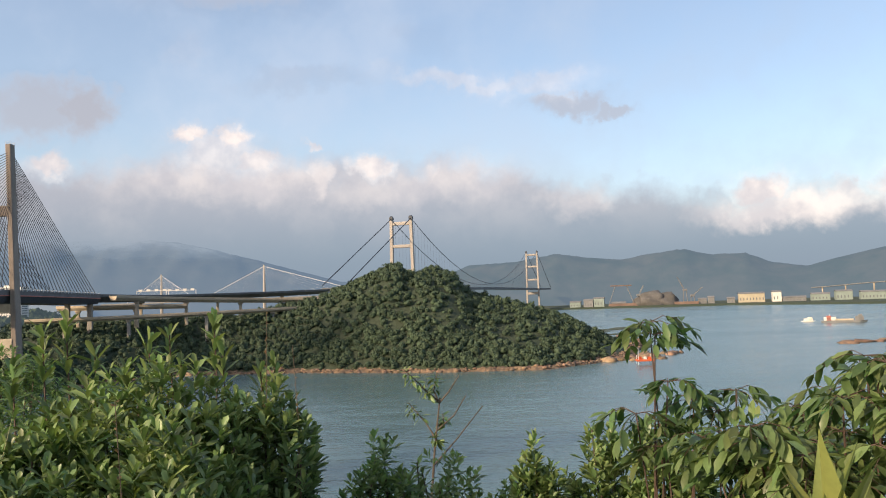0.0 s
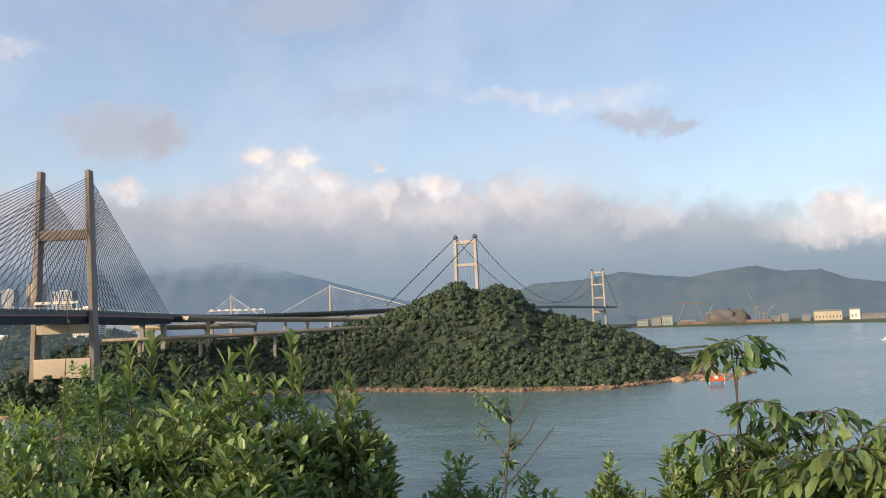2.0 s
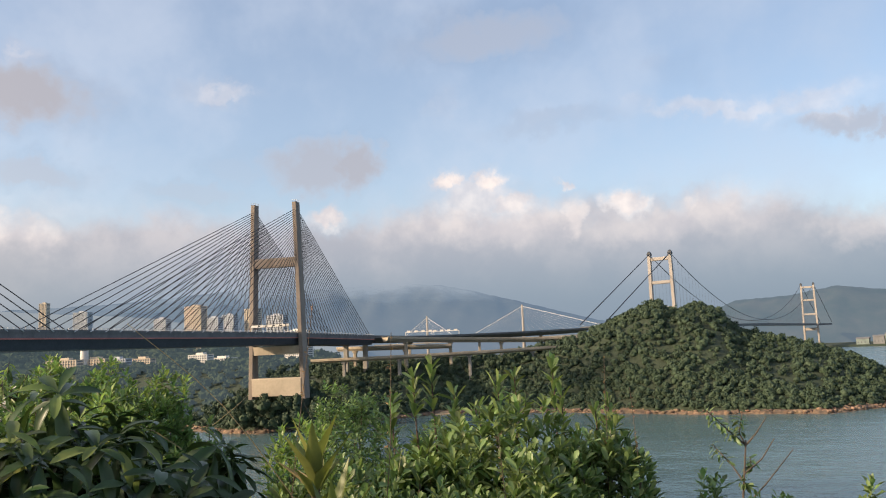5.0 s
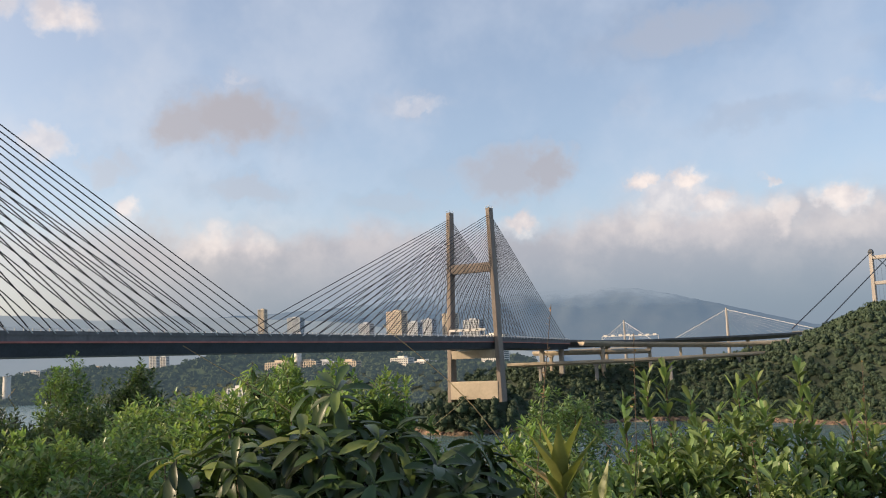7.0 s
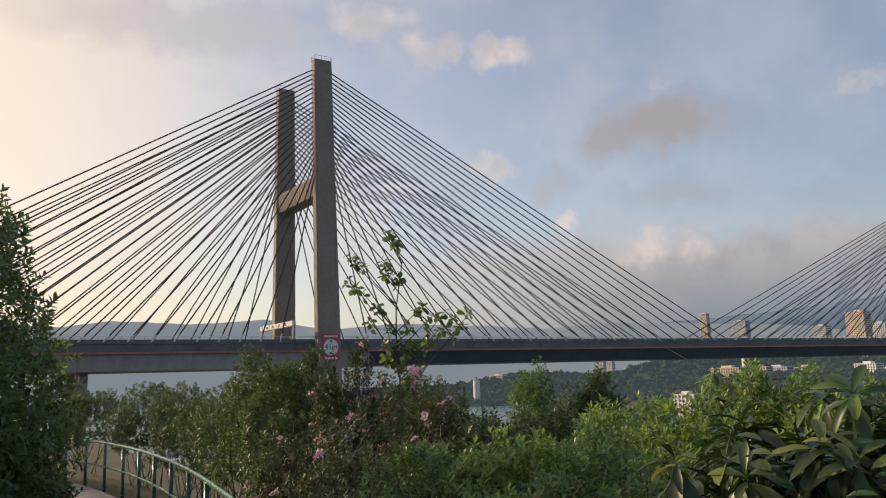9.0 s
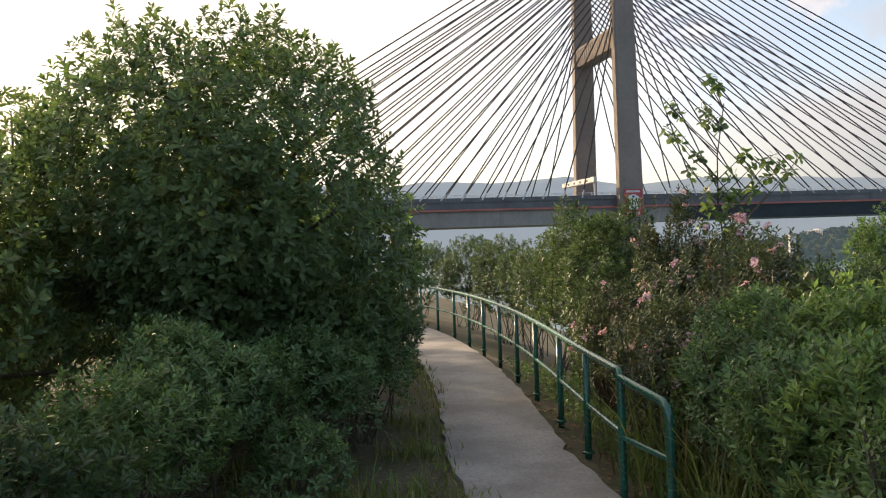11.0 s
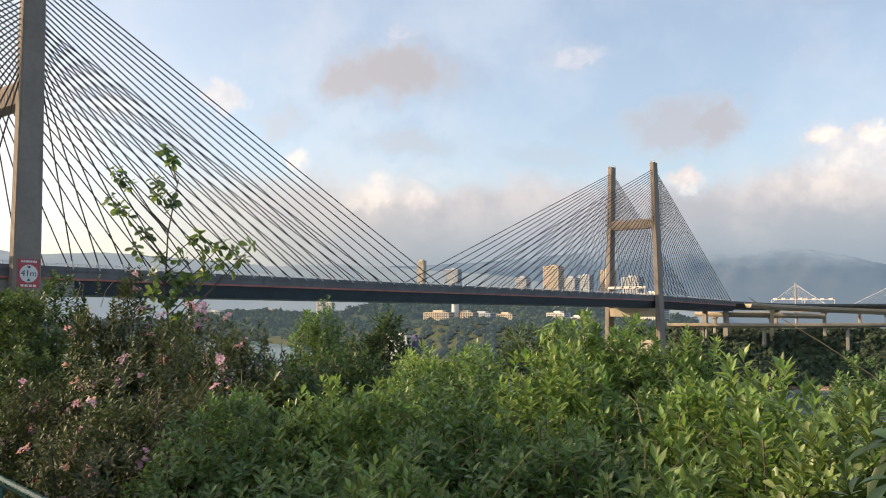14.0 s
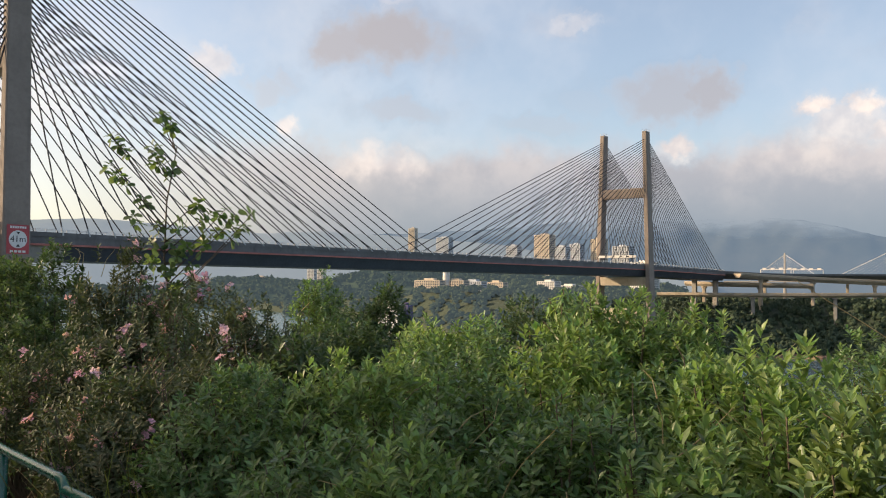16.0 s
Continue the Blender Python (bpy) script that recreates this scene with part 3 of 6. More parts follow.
def shore_shelf(x0, x1, n, depth):
    """A broken shelf of rock along the waterline."""
    V, k = [], 12
    for i in range(n):
        x = x0 + (x1 - x0) * i / (n - 1)
        y = lerp_table(x, SHORE_X, SHORE_Y)
        wide = depth * (1.0 + 0.5 * noise.noise((x * 0.03, 2, 0))) * (1.9 if 60 < x < 140 else 1.0)
        for j in range(k):
            f = j / (k - 1)
            d = -wide * 0.62 + wide * 1.5 * f
            z = -0.9 + 3.2 * math.sin(min(f * 1.25, 1.0) * math.pi / 2) + 1.1 * noise.noise((x * 0.16, d * 0.3, 0)) + 0.8 * noise.noise((x * 0.5, d * 0.6, 4)) + 0.5 * round(2 * noise.noise((x * 0.09, d * 0.15, 8)))
            V.append((x + 0.9 * noise.noise((x, d, 3)), y + d + 1.2 * noise.noise((x * 0.4, d, 6)), z if 0 < j < k - 1 else -2.0))
    i = np.arange(n * k).reshape(n, k)
    Q = np.stack([i[:-1, :-1], i[1:, :-1], i[1:, 1:], i[:-1, 1:]], -1).reshape(-1, 4)
    return mesh_arrays("rock_shelf", np.array(V), Q, M["rock"], False)


shelf = new("rock_shelf", shore_shelf(-420, 150, 520, 9.0))
tagged(shelf, "broken orange-brown rock shelf along the waterline", "rocks", kind="structure")
rocks = []
for k in range(2000):
    x = rnd.uniform(-420, 185) if k % 3 else rnd.uniform(60, 185)
    d = rnd.uniform(-3, 9) if x < 90 else rnd.uniform(-6, 16)
    if -245 < x < -140 and d > 1:
        continue
    rocks.append((x, lerp_table(x, SHORE_X, SHORE_Y) + d, 0.9 + 0.16 * d + rnd.uniform(-0.5, 0.9), rnd.choice((0.5, 0.7, 1.0, 1.4, 1.9)) * rnd.uniform(0.8, 1.2)))
for k in range(110):
    rocks.append((rnd.uniform(112, 160), rnd.uniform(635, 720), rnd.uniform(-0.8, 0.3), rnd.choice((1, 1.6, 2.4, 4.2)) * rnd.uniform(0.8, 1.2)))
for cx, cy, sx, sy in ((172, 1060, 12, 70), (158, 880, 10, 60), (140, 775, 14, 30), (160, 800, 12, 14), (140, 672, 22, 14), (172, 690, 14, 8), (112, 640, 16, 8)):
    for k in range(16):
        rocks.append((cx + rnd.gauss(0, sx * 0.6), cy + rnd.gauss(0, sy * 0.6), rnd.uniform(-0.6, 0.6), rnd.choice((1.6, 2.4, 3.4, 5.0)) * rnd.uniform(0.8, 1.2)))
shore = new("shore_rocks", lumps("shore_rocks", rocks, 1, M["rock"], 0.6, 0.6))
tagged(shore, "weathered orange-brown boulders along the waterline", "rocks", kind="stuff")
V, F = sweep([(-9, 0.4), (-3, 2.0), (4, 2.9), (9, 3.6), (9, -2), (-9, -2)], [(-130, 632, 0), (-160, 640, 0), (-200, 644, 0), (-235, 622, 0), (-262, 586, 0)])
beach = new("beach", mesh_from("beach", V, F, M["sand"], True))
tagged(beach, "narrow strip of orange sand at the waterline", "beach", kind="structure")
spit = new("headland", lumps("headland", [(345 + 14 * k + rnd.uniform(-4, 4), 742 + 5 * k + rnd.uniform(-5, 5), rnd.uniform(-0.8, 0.6), rnd.uniform(5, 9)) for k in range(16)], 2, M["rock"], 0.45, 0.32))
tagged(spit, "low brown rocky headland reaching into the water", "headland", kind="structure")


# far hills
def ridge(name, table, dist, mat, label, foot=-2.0):
    """A wooded ridge seen far off: crest from (yaw, elevation) marks, sloping down towards the viewer."""
    yaws = [r[0] for r in table][::-1]
    els = [r[1] for r in table][::-1]
    V, n = [], 160
    rows = 20
    for j in range(rows):
        f = j / (rows - 1)
        for i in range(n):
            a = yaws[0] + (yaws[-1] - yaws[0]) * i / (n - 1)
            e = float(np.interp(a, yaws, els))
            d = dist * (0.86 + 0.14 * f)
            h = 53.5 + dist * math.tan(radians(e)) - foot
            z = foot + h * (math.sin(f * math.pi / 2) ** 1.15) * (1 + 0.07 * noise.noise((a * 0.7, f * 4, 2)) * (1 - f) + 0.10 * noise.noise((a * 0.9 + f * 3, f * 5, 5)) * math.sin(f * math.pi))
            z += dist * 0.0009 * noise.noise((a * 4, 1, 1)) * f
            V.append((-d * math.sin(radians(a)), d * math.cos(radians(a)), z))
    i = np.arange(n * rows).reshape(rows, n)
    Q = np.stack([i[:-1, :-1], i[:-1, 1:], i[1:, 1:], i[1:, :-1]], -1).reshape(-1, 4)
    ob = new(name, mesh_arrays(name, np.array(V), Q, mat))
    return tagged(ob, label, "mountain", kind="structure")


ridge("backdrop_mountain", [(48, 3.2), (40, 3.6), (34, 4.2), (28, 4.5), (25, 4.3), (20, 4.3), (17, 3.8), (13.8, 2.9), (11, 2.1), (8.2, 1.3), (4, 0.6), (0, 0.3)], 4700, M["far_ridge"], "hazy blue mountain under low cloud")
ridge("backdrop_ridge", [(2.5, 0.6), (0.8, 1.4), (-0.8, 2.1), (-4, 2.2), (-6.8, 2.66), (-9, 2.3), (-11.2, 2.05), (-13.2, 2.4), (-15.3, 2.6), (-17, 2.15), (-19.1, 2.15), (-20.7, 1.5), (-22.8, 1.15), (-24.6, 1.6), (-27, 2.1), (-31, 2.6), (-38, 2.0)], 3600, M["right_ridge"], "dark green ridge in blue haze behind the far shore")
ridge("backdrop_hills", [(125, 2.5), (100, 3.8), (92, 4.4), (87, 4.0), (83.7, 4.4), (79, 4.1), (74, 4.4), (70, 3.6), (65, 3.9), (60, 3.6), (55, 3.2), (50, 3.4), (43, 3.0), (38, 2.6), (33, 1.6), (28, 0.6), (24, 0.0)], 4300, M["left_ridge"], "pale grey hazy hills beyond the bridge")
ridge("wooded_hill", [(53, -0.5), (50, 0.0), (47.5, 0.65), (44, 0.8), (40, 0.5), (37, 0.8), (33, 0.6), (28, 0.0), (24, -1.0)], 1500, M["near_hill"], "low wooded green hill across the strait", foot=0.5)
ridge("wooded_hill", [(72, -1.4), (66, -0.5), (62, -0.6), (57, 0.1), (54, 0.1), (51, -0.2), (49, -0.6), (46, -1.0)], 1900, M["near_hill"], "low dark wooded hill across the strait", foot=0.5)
V, F = sweep([(-900, -1), (-900, 5), (30, 5), (45, -1)], [(1500, 1500, 0), (1030, 2060, 0), (800, 2440, 0), (380, 2600, 0), (-400, 2900, 0), (-1500, 2300, 0), (-2400, 1500, 0)][::-1])
coast = new("far_shore", mesh_from("far_shore", V, F, M["hill"]))
tagged(coast, "low built-up far shore across the water", "shore", kind="structure")

rnd = random.Random(8)
hill_trees = []
for _ in range(2600):
    f = rnd.random()
    a, (lo, hi, dist, tab) = 0, rnd.choice(((24, 53, 1500, ((53, -0.5), (50, 0.0), (47.5, 0.65), (44, 0.8), (40, 0.5), (37, 0.8), (33, 0.6), (28, 0.0), (24, -1.0))), (46, 72, 1900, ((72, -1.4), (66, -0.5), (62, -0.6), (57, 0.1), (54, 0.1), (51, -0.2), (49, -0.6), (46, -1.0)))))
    a = rnd.uniform(lo, hi)
    e = float(np.interp(a, [t[0] for t in tab][::-1], [t[1] for t in tab][::-1]))
    d = dist * (0.86 + 0.14 * f)
    z = 0.5 + (53.0 + dist * math.tan(radians(e))) * (math.sin(f * math.pi / 2) ** 1.15)
    hill_trees.append((-d * math.sin(radians(a)), d * math.cos(radians(a)), z + 1.0, rnd.uniform(5, 9)))
# same emissive haze on the leaf sprays as on the hills below
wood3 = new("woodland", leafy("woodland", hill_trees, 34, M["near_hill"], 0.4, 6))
tagged(wood3, "hazy green woodland on the hills across the strait", "woodland", kind="stuff")


# ---- cable-stayed bridge ----
AX0, AX1 = Vector((-264.6, 89.4, 0)), Vector((-296.8, 516.0, 0))
AXIS = (AX1 - AX0).normalized()
SIDE = Vector((AXIS.y, -AXIS.x, 0))
SPAN = (AX1 - AX0).length


def on_bridge(s, u, z):
    return AX0 + AXIS * s + SIDE * u + Vector((0, 0, z))


def leg_offset(z):
    """Half the distance between the legs at height z: they lean together upwards."""
    return 20.2 - (z - 10) * 0.0285


bridge = empty("cable_stayed_bridge", on_bridge(0, 0, 0))
tagged(bridge, "long cable-stayed road bridge with two concrete H-shaped towers", "bridge")
inv = Matrix.Translation(-bridge.location)


def bpart(name, me, label="", parent=None):
    me.transform(inv)
    return child(name, me, parent or bridge, label)


def bm_part(name, bm, mat, label="", parent=None):
    me = bpy.data.meshes.new(name)
    bm.to_mesh(me)
    bm.free()
    me.materials.append(mat)
    return bpart(name, me, label, parent)


def prism(bm, rings):
    """Joins rings of points (same count) into one closed body."""
    vs = [[bm.verts.new(p) for p in ring] for ring in rings]
    k = len(rings[0])
    for a, b in zip(vs, vs[1:]):
        for j in range(k):
            bm.faces.new((a[j], a[(j + 1) % k], b[(j + 1) % k], b[j]))
    bm.faces.new(vs[0][::-1])
    bm.faces.new(vs[-1])


def leg_ring(s0, sgn, z):
    L = 8.8 - (z - 10) * 0.0178
    w, c = 3.4, 0.45
    o = sgn * leg_offset(z)
    pts = [(-L / 2 + c, -w / 2), (L / 2 - c, -w / 2), (L / 2, -w / 2 + c), (L / 2, w / 2 - c), (L / 2 - c, w / 2), (-L / 2 + c, w / 2), (-L / 2, w / 2 - c), (-L / 2, -w / 2 + c)]
    return [on_bridge(s0 + a, o + b, z) for a, b in pts]


def tower(s0, base, towards):
    bm = bmesh.new()
    for sgn in (-1, 1):
        prism(bm, [leg_ring(s0, sgn, z) for z in (base, 40, 66, 90, 118, 140, 158.5, 159.6)])
    t = bm_part("tower", bm, M["tower"], "buff concrete H-shaped tower")
    bm = bmesh.new()
    o = leg_offset(118) - 1.6
    ring = [(-2.6, 113.8), (2.6, 113.8), (3.0, 115.2), (3.0, 119.4), (2.4, 120.4), (-2.4, 120.4), (-3.0, 119.4), (-3.0, 115.2)]
    prism(bm, [[on_bridge(s0 + a, u, z) for a, z in ring] for u in (-o, o)])
    bm_part("cross_beam", bm, M["tower"])
    bm = bmesh.new()
    o = leg_offset(55) - 1.6
    prism(bm, [[on_bridge(s0 + a, u, z) for a, z in ((-3.4, 52.5), (3.4, 52.5), (3.8, 58.3), (-3.8, 58.3))] for u in (-o, o)])
    bm_part("lower_cross_beam", bm, M["cream"])
    # ribs on the upper beam
    for k in range(15):
        for a in (-3.05, 3.05):
            bm = bmesh.new()
            box(bm, on_bridge(s0 + a, (k - 7) * 1.9, 117.2), (0.25, 0.12, 4.0), math.atan2(SIDE.y, SIDE.x))
            bm_part("beam_rib", bm, M["tower"])
    # railing and masts on the leg heads
    for sgn in (-1, 1):
        bm = bmesh.new()
        r = [p for p in leg_ring(s0, sgn, 159.6)]
        for i in range(8):
            bar(bm, r[i], r[i] + Vector((0, 0, 1.3)), 0.07, n=4)
            bar(bm, r[i] + Vector((0, 0, 1.3)), r[(i + 1) % 8] + Vector((0, 0, 1.3)), 0.06, n=4)
        c = on_bridge(s0, sgn * leg_offset(159), 159.6)
        bar(bm, c, c + Vector((0, 0, 2.2)), 0.06, n=4)
        bm_part("head_railing", bm, M["white"], "pale metal guard railing on the tower head")
    # gantry across the carriageway beside the tower
    g = s0 - 9.5 if towards > 0 else s0 - 12
    bm = bmesh.new()
    box(bm, on_bridge(g, 0, 72.4), (29, 1.2, 1.7), math.atan2(SIDE.y, SIDE.x), 0.15)
    for u in (-13.5, 13.5):
        bar(bm, on_bridge(g, u, 64), on_bridge(g, u, 72), 0.35)
    gt = bm_part("gantry", bm, M["white"], "white sign gantry over the carriageway")
    for u in (-8, -2.5, 3, 8.5):
        bm = bmesh.new()
        box(bm, on_bridge(g, u, 72.4), (1.6, 1.3, 0.8), math.atan2(SIDE.y, SIDE.x))
        bm_part("lane_signal", bm, M["black"])
    if base > 20:
        bm = bmesh.new()
        o = leg_offset(36) - 1
        prism(bm, [[on_bridge(s0 + a, u, z) for a, z in ((-4.6, 24), (4.6, 24), (4.6, 35.8), (4.2, 36.4), (-4.2, 36.4), (-4.6, 35.8))] for u in (-o, o)])
        bm_part("pedestal", bm, M["cream"], "pale concrete base slab")
    return t


tower(0.0, -1.0, 1)
tower(SPAN, 22.0, -1)

S_L, S_R = -210.0, 585.0
half = 16.4
steps = [S_L + (S_R - S_L) * i / 40 for i in range(41)]


def deck_z(s):
    return 0.0 if s < 430 else -(s - 430) * 0.012


def along(s0, s1, u, z, n=30):
    return [on_bridge(s0 + (s1 - s0) * i / n, u, z + deck_z(s0 + (s1 - s0) * i / n)) for i in range(n + 1)]


V, F = sweep([(-half, 63.9), (-half, 66.2), (half, 66.2), (half, 63.9)], along(S_L, S_R, 0, 0))
bpart("deck", mesh_from("deck", V, F, M["deck"]), "grey concrete upper deck")
for sgn in (-1, 1):
    V, F = sweep([(sgn * half - 0.25, 66.2), (sgn * half + 0.3, 66.0), (sgn * half + 0.3, 67.3), (sgn * half - 0.1, 67.3)] if sgn > 0 else [(sgn * half - 0.3, 66.0), (sgn * half + 0.25, 66.2), (sgn * half + 0.1, 67.3), (sgn * half - 0.3, 67.3)], along(S_L, S_R, 0, 0))
    bpart("parapet", mesh_from("parapet", V, F, M["deck"]))
    V, F = sweep([(sgn * half - 0.4, 63.3), (sgn * half + 0.4, 63.3), (sgn * half + 0.4, 63.88), (sgn * half - 0.4, 63.88)], along(S_L, S_R, 0, 0))
    bpart("painted_edge", mesh_from("painted_edge", V, F, M["stripe"]), "faded red painted deck edge")
    bm = bmesh.new()
    s = S_L
    while s < S_R:
        p = on_bridge(s, sgn * half, 67.3 + deck_z(s))
        box(bm, p + Vector((0, 0, 0.45)), (0.22, 0.22, 0.9))
        s += 3.1
    for z in (67.75, 68.15):
        tube(bm, along(S_L, S_R, sgn * half, z, 20), 0.05, 4)
    bm_part("railing", bm, M["white_cable"], "thin pale metal parapet railing")
# dark colour holds both the steel's tone and the shadow under the deck
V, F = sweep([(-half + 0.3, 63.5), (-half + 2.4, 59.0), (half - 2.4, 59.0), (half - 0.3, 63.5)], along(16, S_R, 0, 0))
bpart("girder", mesh_from("girder", V, F, M["soffit"]), "dark steel box girder with underside shade in its colour")
V, F = sweep([(-half + 0.5, 63.5), (-half + 0.9, 58.6), (half - 0.9, 58.6), (half - 0.5, 63.5)], along(S_L, 16, 0, 0))
bpart("approach_girder", mesh_from("approach_girder", V, F, M["girder_light"]), "pale concrete approach girder")
for s in (-70, -140, -205, 582):
    bm = bmesh.new()
    for u in (-9, 9):
        box(bm, on_bridge(s, u, 29), (4.0, 3.0, 60), math.atan2(SIDE.y, SIDE.x), 0.3)
    bm_part("pier", bm, M["girder_light"], "pale concrete pier")

# stay cables: 22 in each fan
for tower_s, sgn_s, reach in ((0, 1, 192.0), (0, -1, 149.0), (SPAN, -1, SPAN - 196.0), (SPAN, 1, 146.0)):
    for sgn_u in (-1, 1):
        for k in range(22):
            f = k / 21
            z1 = 119.5 + (36.5 if tower_s == 0 else 34.4) * f ** 0.9
            s1 = tower_s + sgn_s * 3.4
            s0 = tower_s + sgn_s * (15 + (reach - 15) * f)
            u1 = sgn_u * leg_offset(z1)
            bm = bmesh.new()
            a, b = on_bridge(s1, u1, z1), on_bridge(s0, sgn_u * (half + 0.5), 66.5 + deck_z(s0))
            bar(bm, a, b, 0.225, n=5)
            c = bm_part("stay_cable", bm, M["cable"])
            bm = bmesh.new()
            d = (a - b).normalized()
            bar(bm, b, b + d * 2.6, 0.24, n=5)
            me = bpy.data.meshes.new("anchor_tube")
            bm.to_mesh(me)
            bm.free()
            me.materials.append(M["white_cable"])
            me.transform(inv)
            child("anchor_tube", me, c)


# headroom sign on the tower leg
def text_part(name, words, size, mat, parent, m):
    cu = bpy.data.curves.new(name, "FONT")
    cu.body, cu.size, cu.align_x, cu.align_y, cu.extrude = words, size, "CENTER", "CENTER", 0.02
    cu.materials.append(mat)
    ob = new(name, cu)
    ob.parent = parent
    ob.matrix_basis = m
    return ob


def headroom_sign():
    face = SIDE * (leg_offset(64.5) + 1.78)
    c = AX0 + AXIS * 0.2 + face + Vector((0, 0, 64.6))
    e = empty("headroom_sign", c)
    e.rotation_euler = (math.pi / 2, 0, math.atan2(AXIS.y, AXIS.x))
    tagged(e, "red panel with round white height-limit sign on the tower", "sign")
    bm = bmesh.new()
    box(bm, (0, 0, 0), (6.2, 8.2, 0.12), 0, 0.04)
    part("panel", bm, M["sign_red"], e, "weathered red panel")
    bm = bmesh.new()
    bmesh.ops.create_cone(bm, cap_ends=True, segments=40, radius1=2.5, radius2=2.5, depth=0.12, matrix=Matrix.Translation((0, 0, 0.1)))
    part("disc", bm, M["sign_white"], e, "white round disc")
    bm = bmesh.new()
    for s in (1, -1):
        v = [bm.verts.new(p) for p in ((-0.55, s * 2.1, 0.17), (0.55, s * 2.1, 0.17), (0, s * 1.35, 0.17))]
        bm.faces.new(v if s < 0 else v[::-1])
    r = bmesh.ops.extrude_face_region(bm, geom=bm.faces[:])
    bmesh.ops.translate(bm, verts=[v for v in r["geom"] if isinstance(v, bmesh.types.BMVert)], vec=(0, 0, 0.04))
    part("arrow", bm, M["black"], e)
    text_part("lettering", "41m", 2.5, M["black"], e, Matrix.Translation((0, 0, 0.18)))
    for y, n in ((3.4, 7), (-3.4, 4)):
        for k in range(n):
            w = 4.6 / n
            bm = bmesh.new()
            box(bm, (-2.3 + w * (k + 0.5), y, 0.08), (w * 0.72, 0.62, 0.06))
            part("caption_bar", bm, M["sign_white"], e)


headroom_sign()


# ---- highway viaducts on the island ----
def viaduct(name, pts, width, depth, mat, label, piers=(), pier_mat=None, rail_mat=None):
    e = empty(name, pts[0])
    tagged(e, label, "viaduct")
    w = width / 2
    m = Matrix.Translation(-Vector(pts[0]))

    def add(pname, V, F, mt):
        me = mesh_from(pname, V, F, mt)
        me.transform(m)
        return child(pname, me, e)
    V, F = sweep([(-w, -0.9), (-w * 0.55, -depth), (w * 0.55, -depth), (w, -0.9), (w, 0), (-w, 0)], pts)
    add("girder", V, F, mat)
    for s in (-1, 1):
        V, F = sweep([(s * w - 0.2, 0), (s * w + 0.2, 0), (s * w + 0.2, 1.1), (s * w - 0.2, 1.1)], pts)
        add("parapet", V, F, rail_mat or mat)
    V, F = sweep([(-w + 0.4, 0.004), (w - 0.4, 0.004), (w - 0.4, 0.06), (-w + 0.4, 0.06)], pts)
    add("carriageway", V, F, M["road"])
    for k in piers:
        p = Vector(pts[k])
        bm = bmesh.new()
        g = island(p.x, p.y) - 3
        box(bm, (p.x, p.y, (g + p.z - depth) / 2), (2.6, 3.4, p.z - depth - g), 0.2, 0.3)
        box(bm, (p.x, p.y, p.z - depth - 0.8), (4.2, width * 0.5, 1.6), 0.2, 0.3)
        me = bpy.data.meshes.new("pier")
        bm.to_mesh(me)
        bm.free()
        me.materials.append(pier_mat or mat)
        me.transform(m)
        child("pier", me, e)
    return e


def curve_pts(ctrl, n):
    """A smooth line through the control points."""
    c = [Vector(p) for p in ctrl]
    out = []
    for i in range(len(c) - 1):
        p0, p1, p2, p3 = c[max(i - 1, 0)], c[i], c[i + 1], c[min(i + 2, len(c) - 1)]
        for k in range(n):
            t = k / n
            out.append(0.5 * ((2 * p1) + (p2 - p0) * t + (2 * p0 - 5 * p1 + 4 * p2 - p3) * t * t + (3 * p1 - p0 - 3 * p2 + p3) * t ** 3))
    return out + [c[-1]]


end = on_bridge(S_R, 0, 64.2)
viaduct("highway_viaduct", curve_pts([end, (-300, 780, 63.5), (-262, 900, 64.5), (-215, 1010, 66), (-183, 1101, 68)], 6), 33, 5.0, M["deck"], "wide grey highway viaduct leading to the suspension bridge", (6, 12, 18), M["cream"])
viaduct("slip_road", curve_pts([(-281, 672, 63.0), (-258, 700, 61.0), (-212, 738, 58.5), (-165, 768, 56.5), (-105, 795, 55.0)], 6), 11, 3.4, M["cream"], "sunlit pale concrete slip road ramp", (4, 9, 14, 19), M["cream"])
viaduct("lower_road", curve_pts([(-338, 645, 45.8), (-290, 655, 46), (-210, 690, 46.8), (-140, 735, 48.3), (-90, 765, 50)], 6), 11, 2.4, M["cream"], "pale concrete lower viaduct road on slender piers", (4, 8, 12, 16, 20), M["girder_light"])
viaduct("slip_road", curve_pts([(-335, 692, 55.5), (-300, 690, 55), (-235, 715, 54)], 5), 9, 3.0, M["cream"], "pale concrete slip road under the main deck", (3, 7), M["cream"])


def sign_gantry(x, y, z, w, rz):
    e = empty("sign_gantry", (x, y, z))
    e.rotation_euler.z = rz
    tagged(e, "white overhead road sign gantry on the highway", "sign gantry", "highway gantries")
    bm = bmesh.new()
    for u in (-w / 2, w / 2):
        bar(bm, (u, 0, 0), (u, 0, 5.2), 0.3)
    box(bm, (0, 0, 5.4), (w, 0.6, 0.5))
    part("frame", bm, M["white"], e)
    for u in np.linspace(-w / 2 + 3.5, w / 2 - 3.5, 4):
        bm = bmesh.new()
        box(bm, (u, -0.45, 5.9), (3.6, 0.2, 2.0), 0, 0.05)
        part("sign_board", bm, M["white"], e)


sign_gantry(-296, 800, 63.5, 30, 0.1)
sign_gantry(-120, 1060, 67.5, 34, 0.15)
sign_gantry(-285, 850, 64, 30, 0.1)


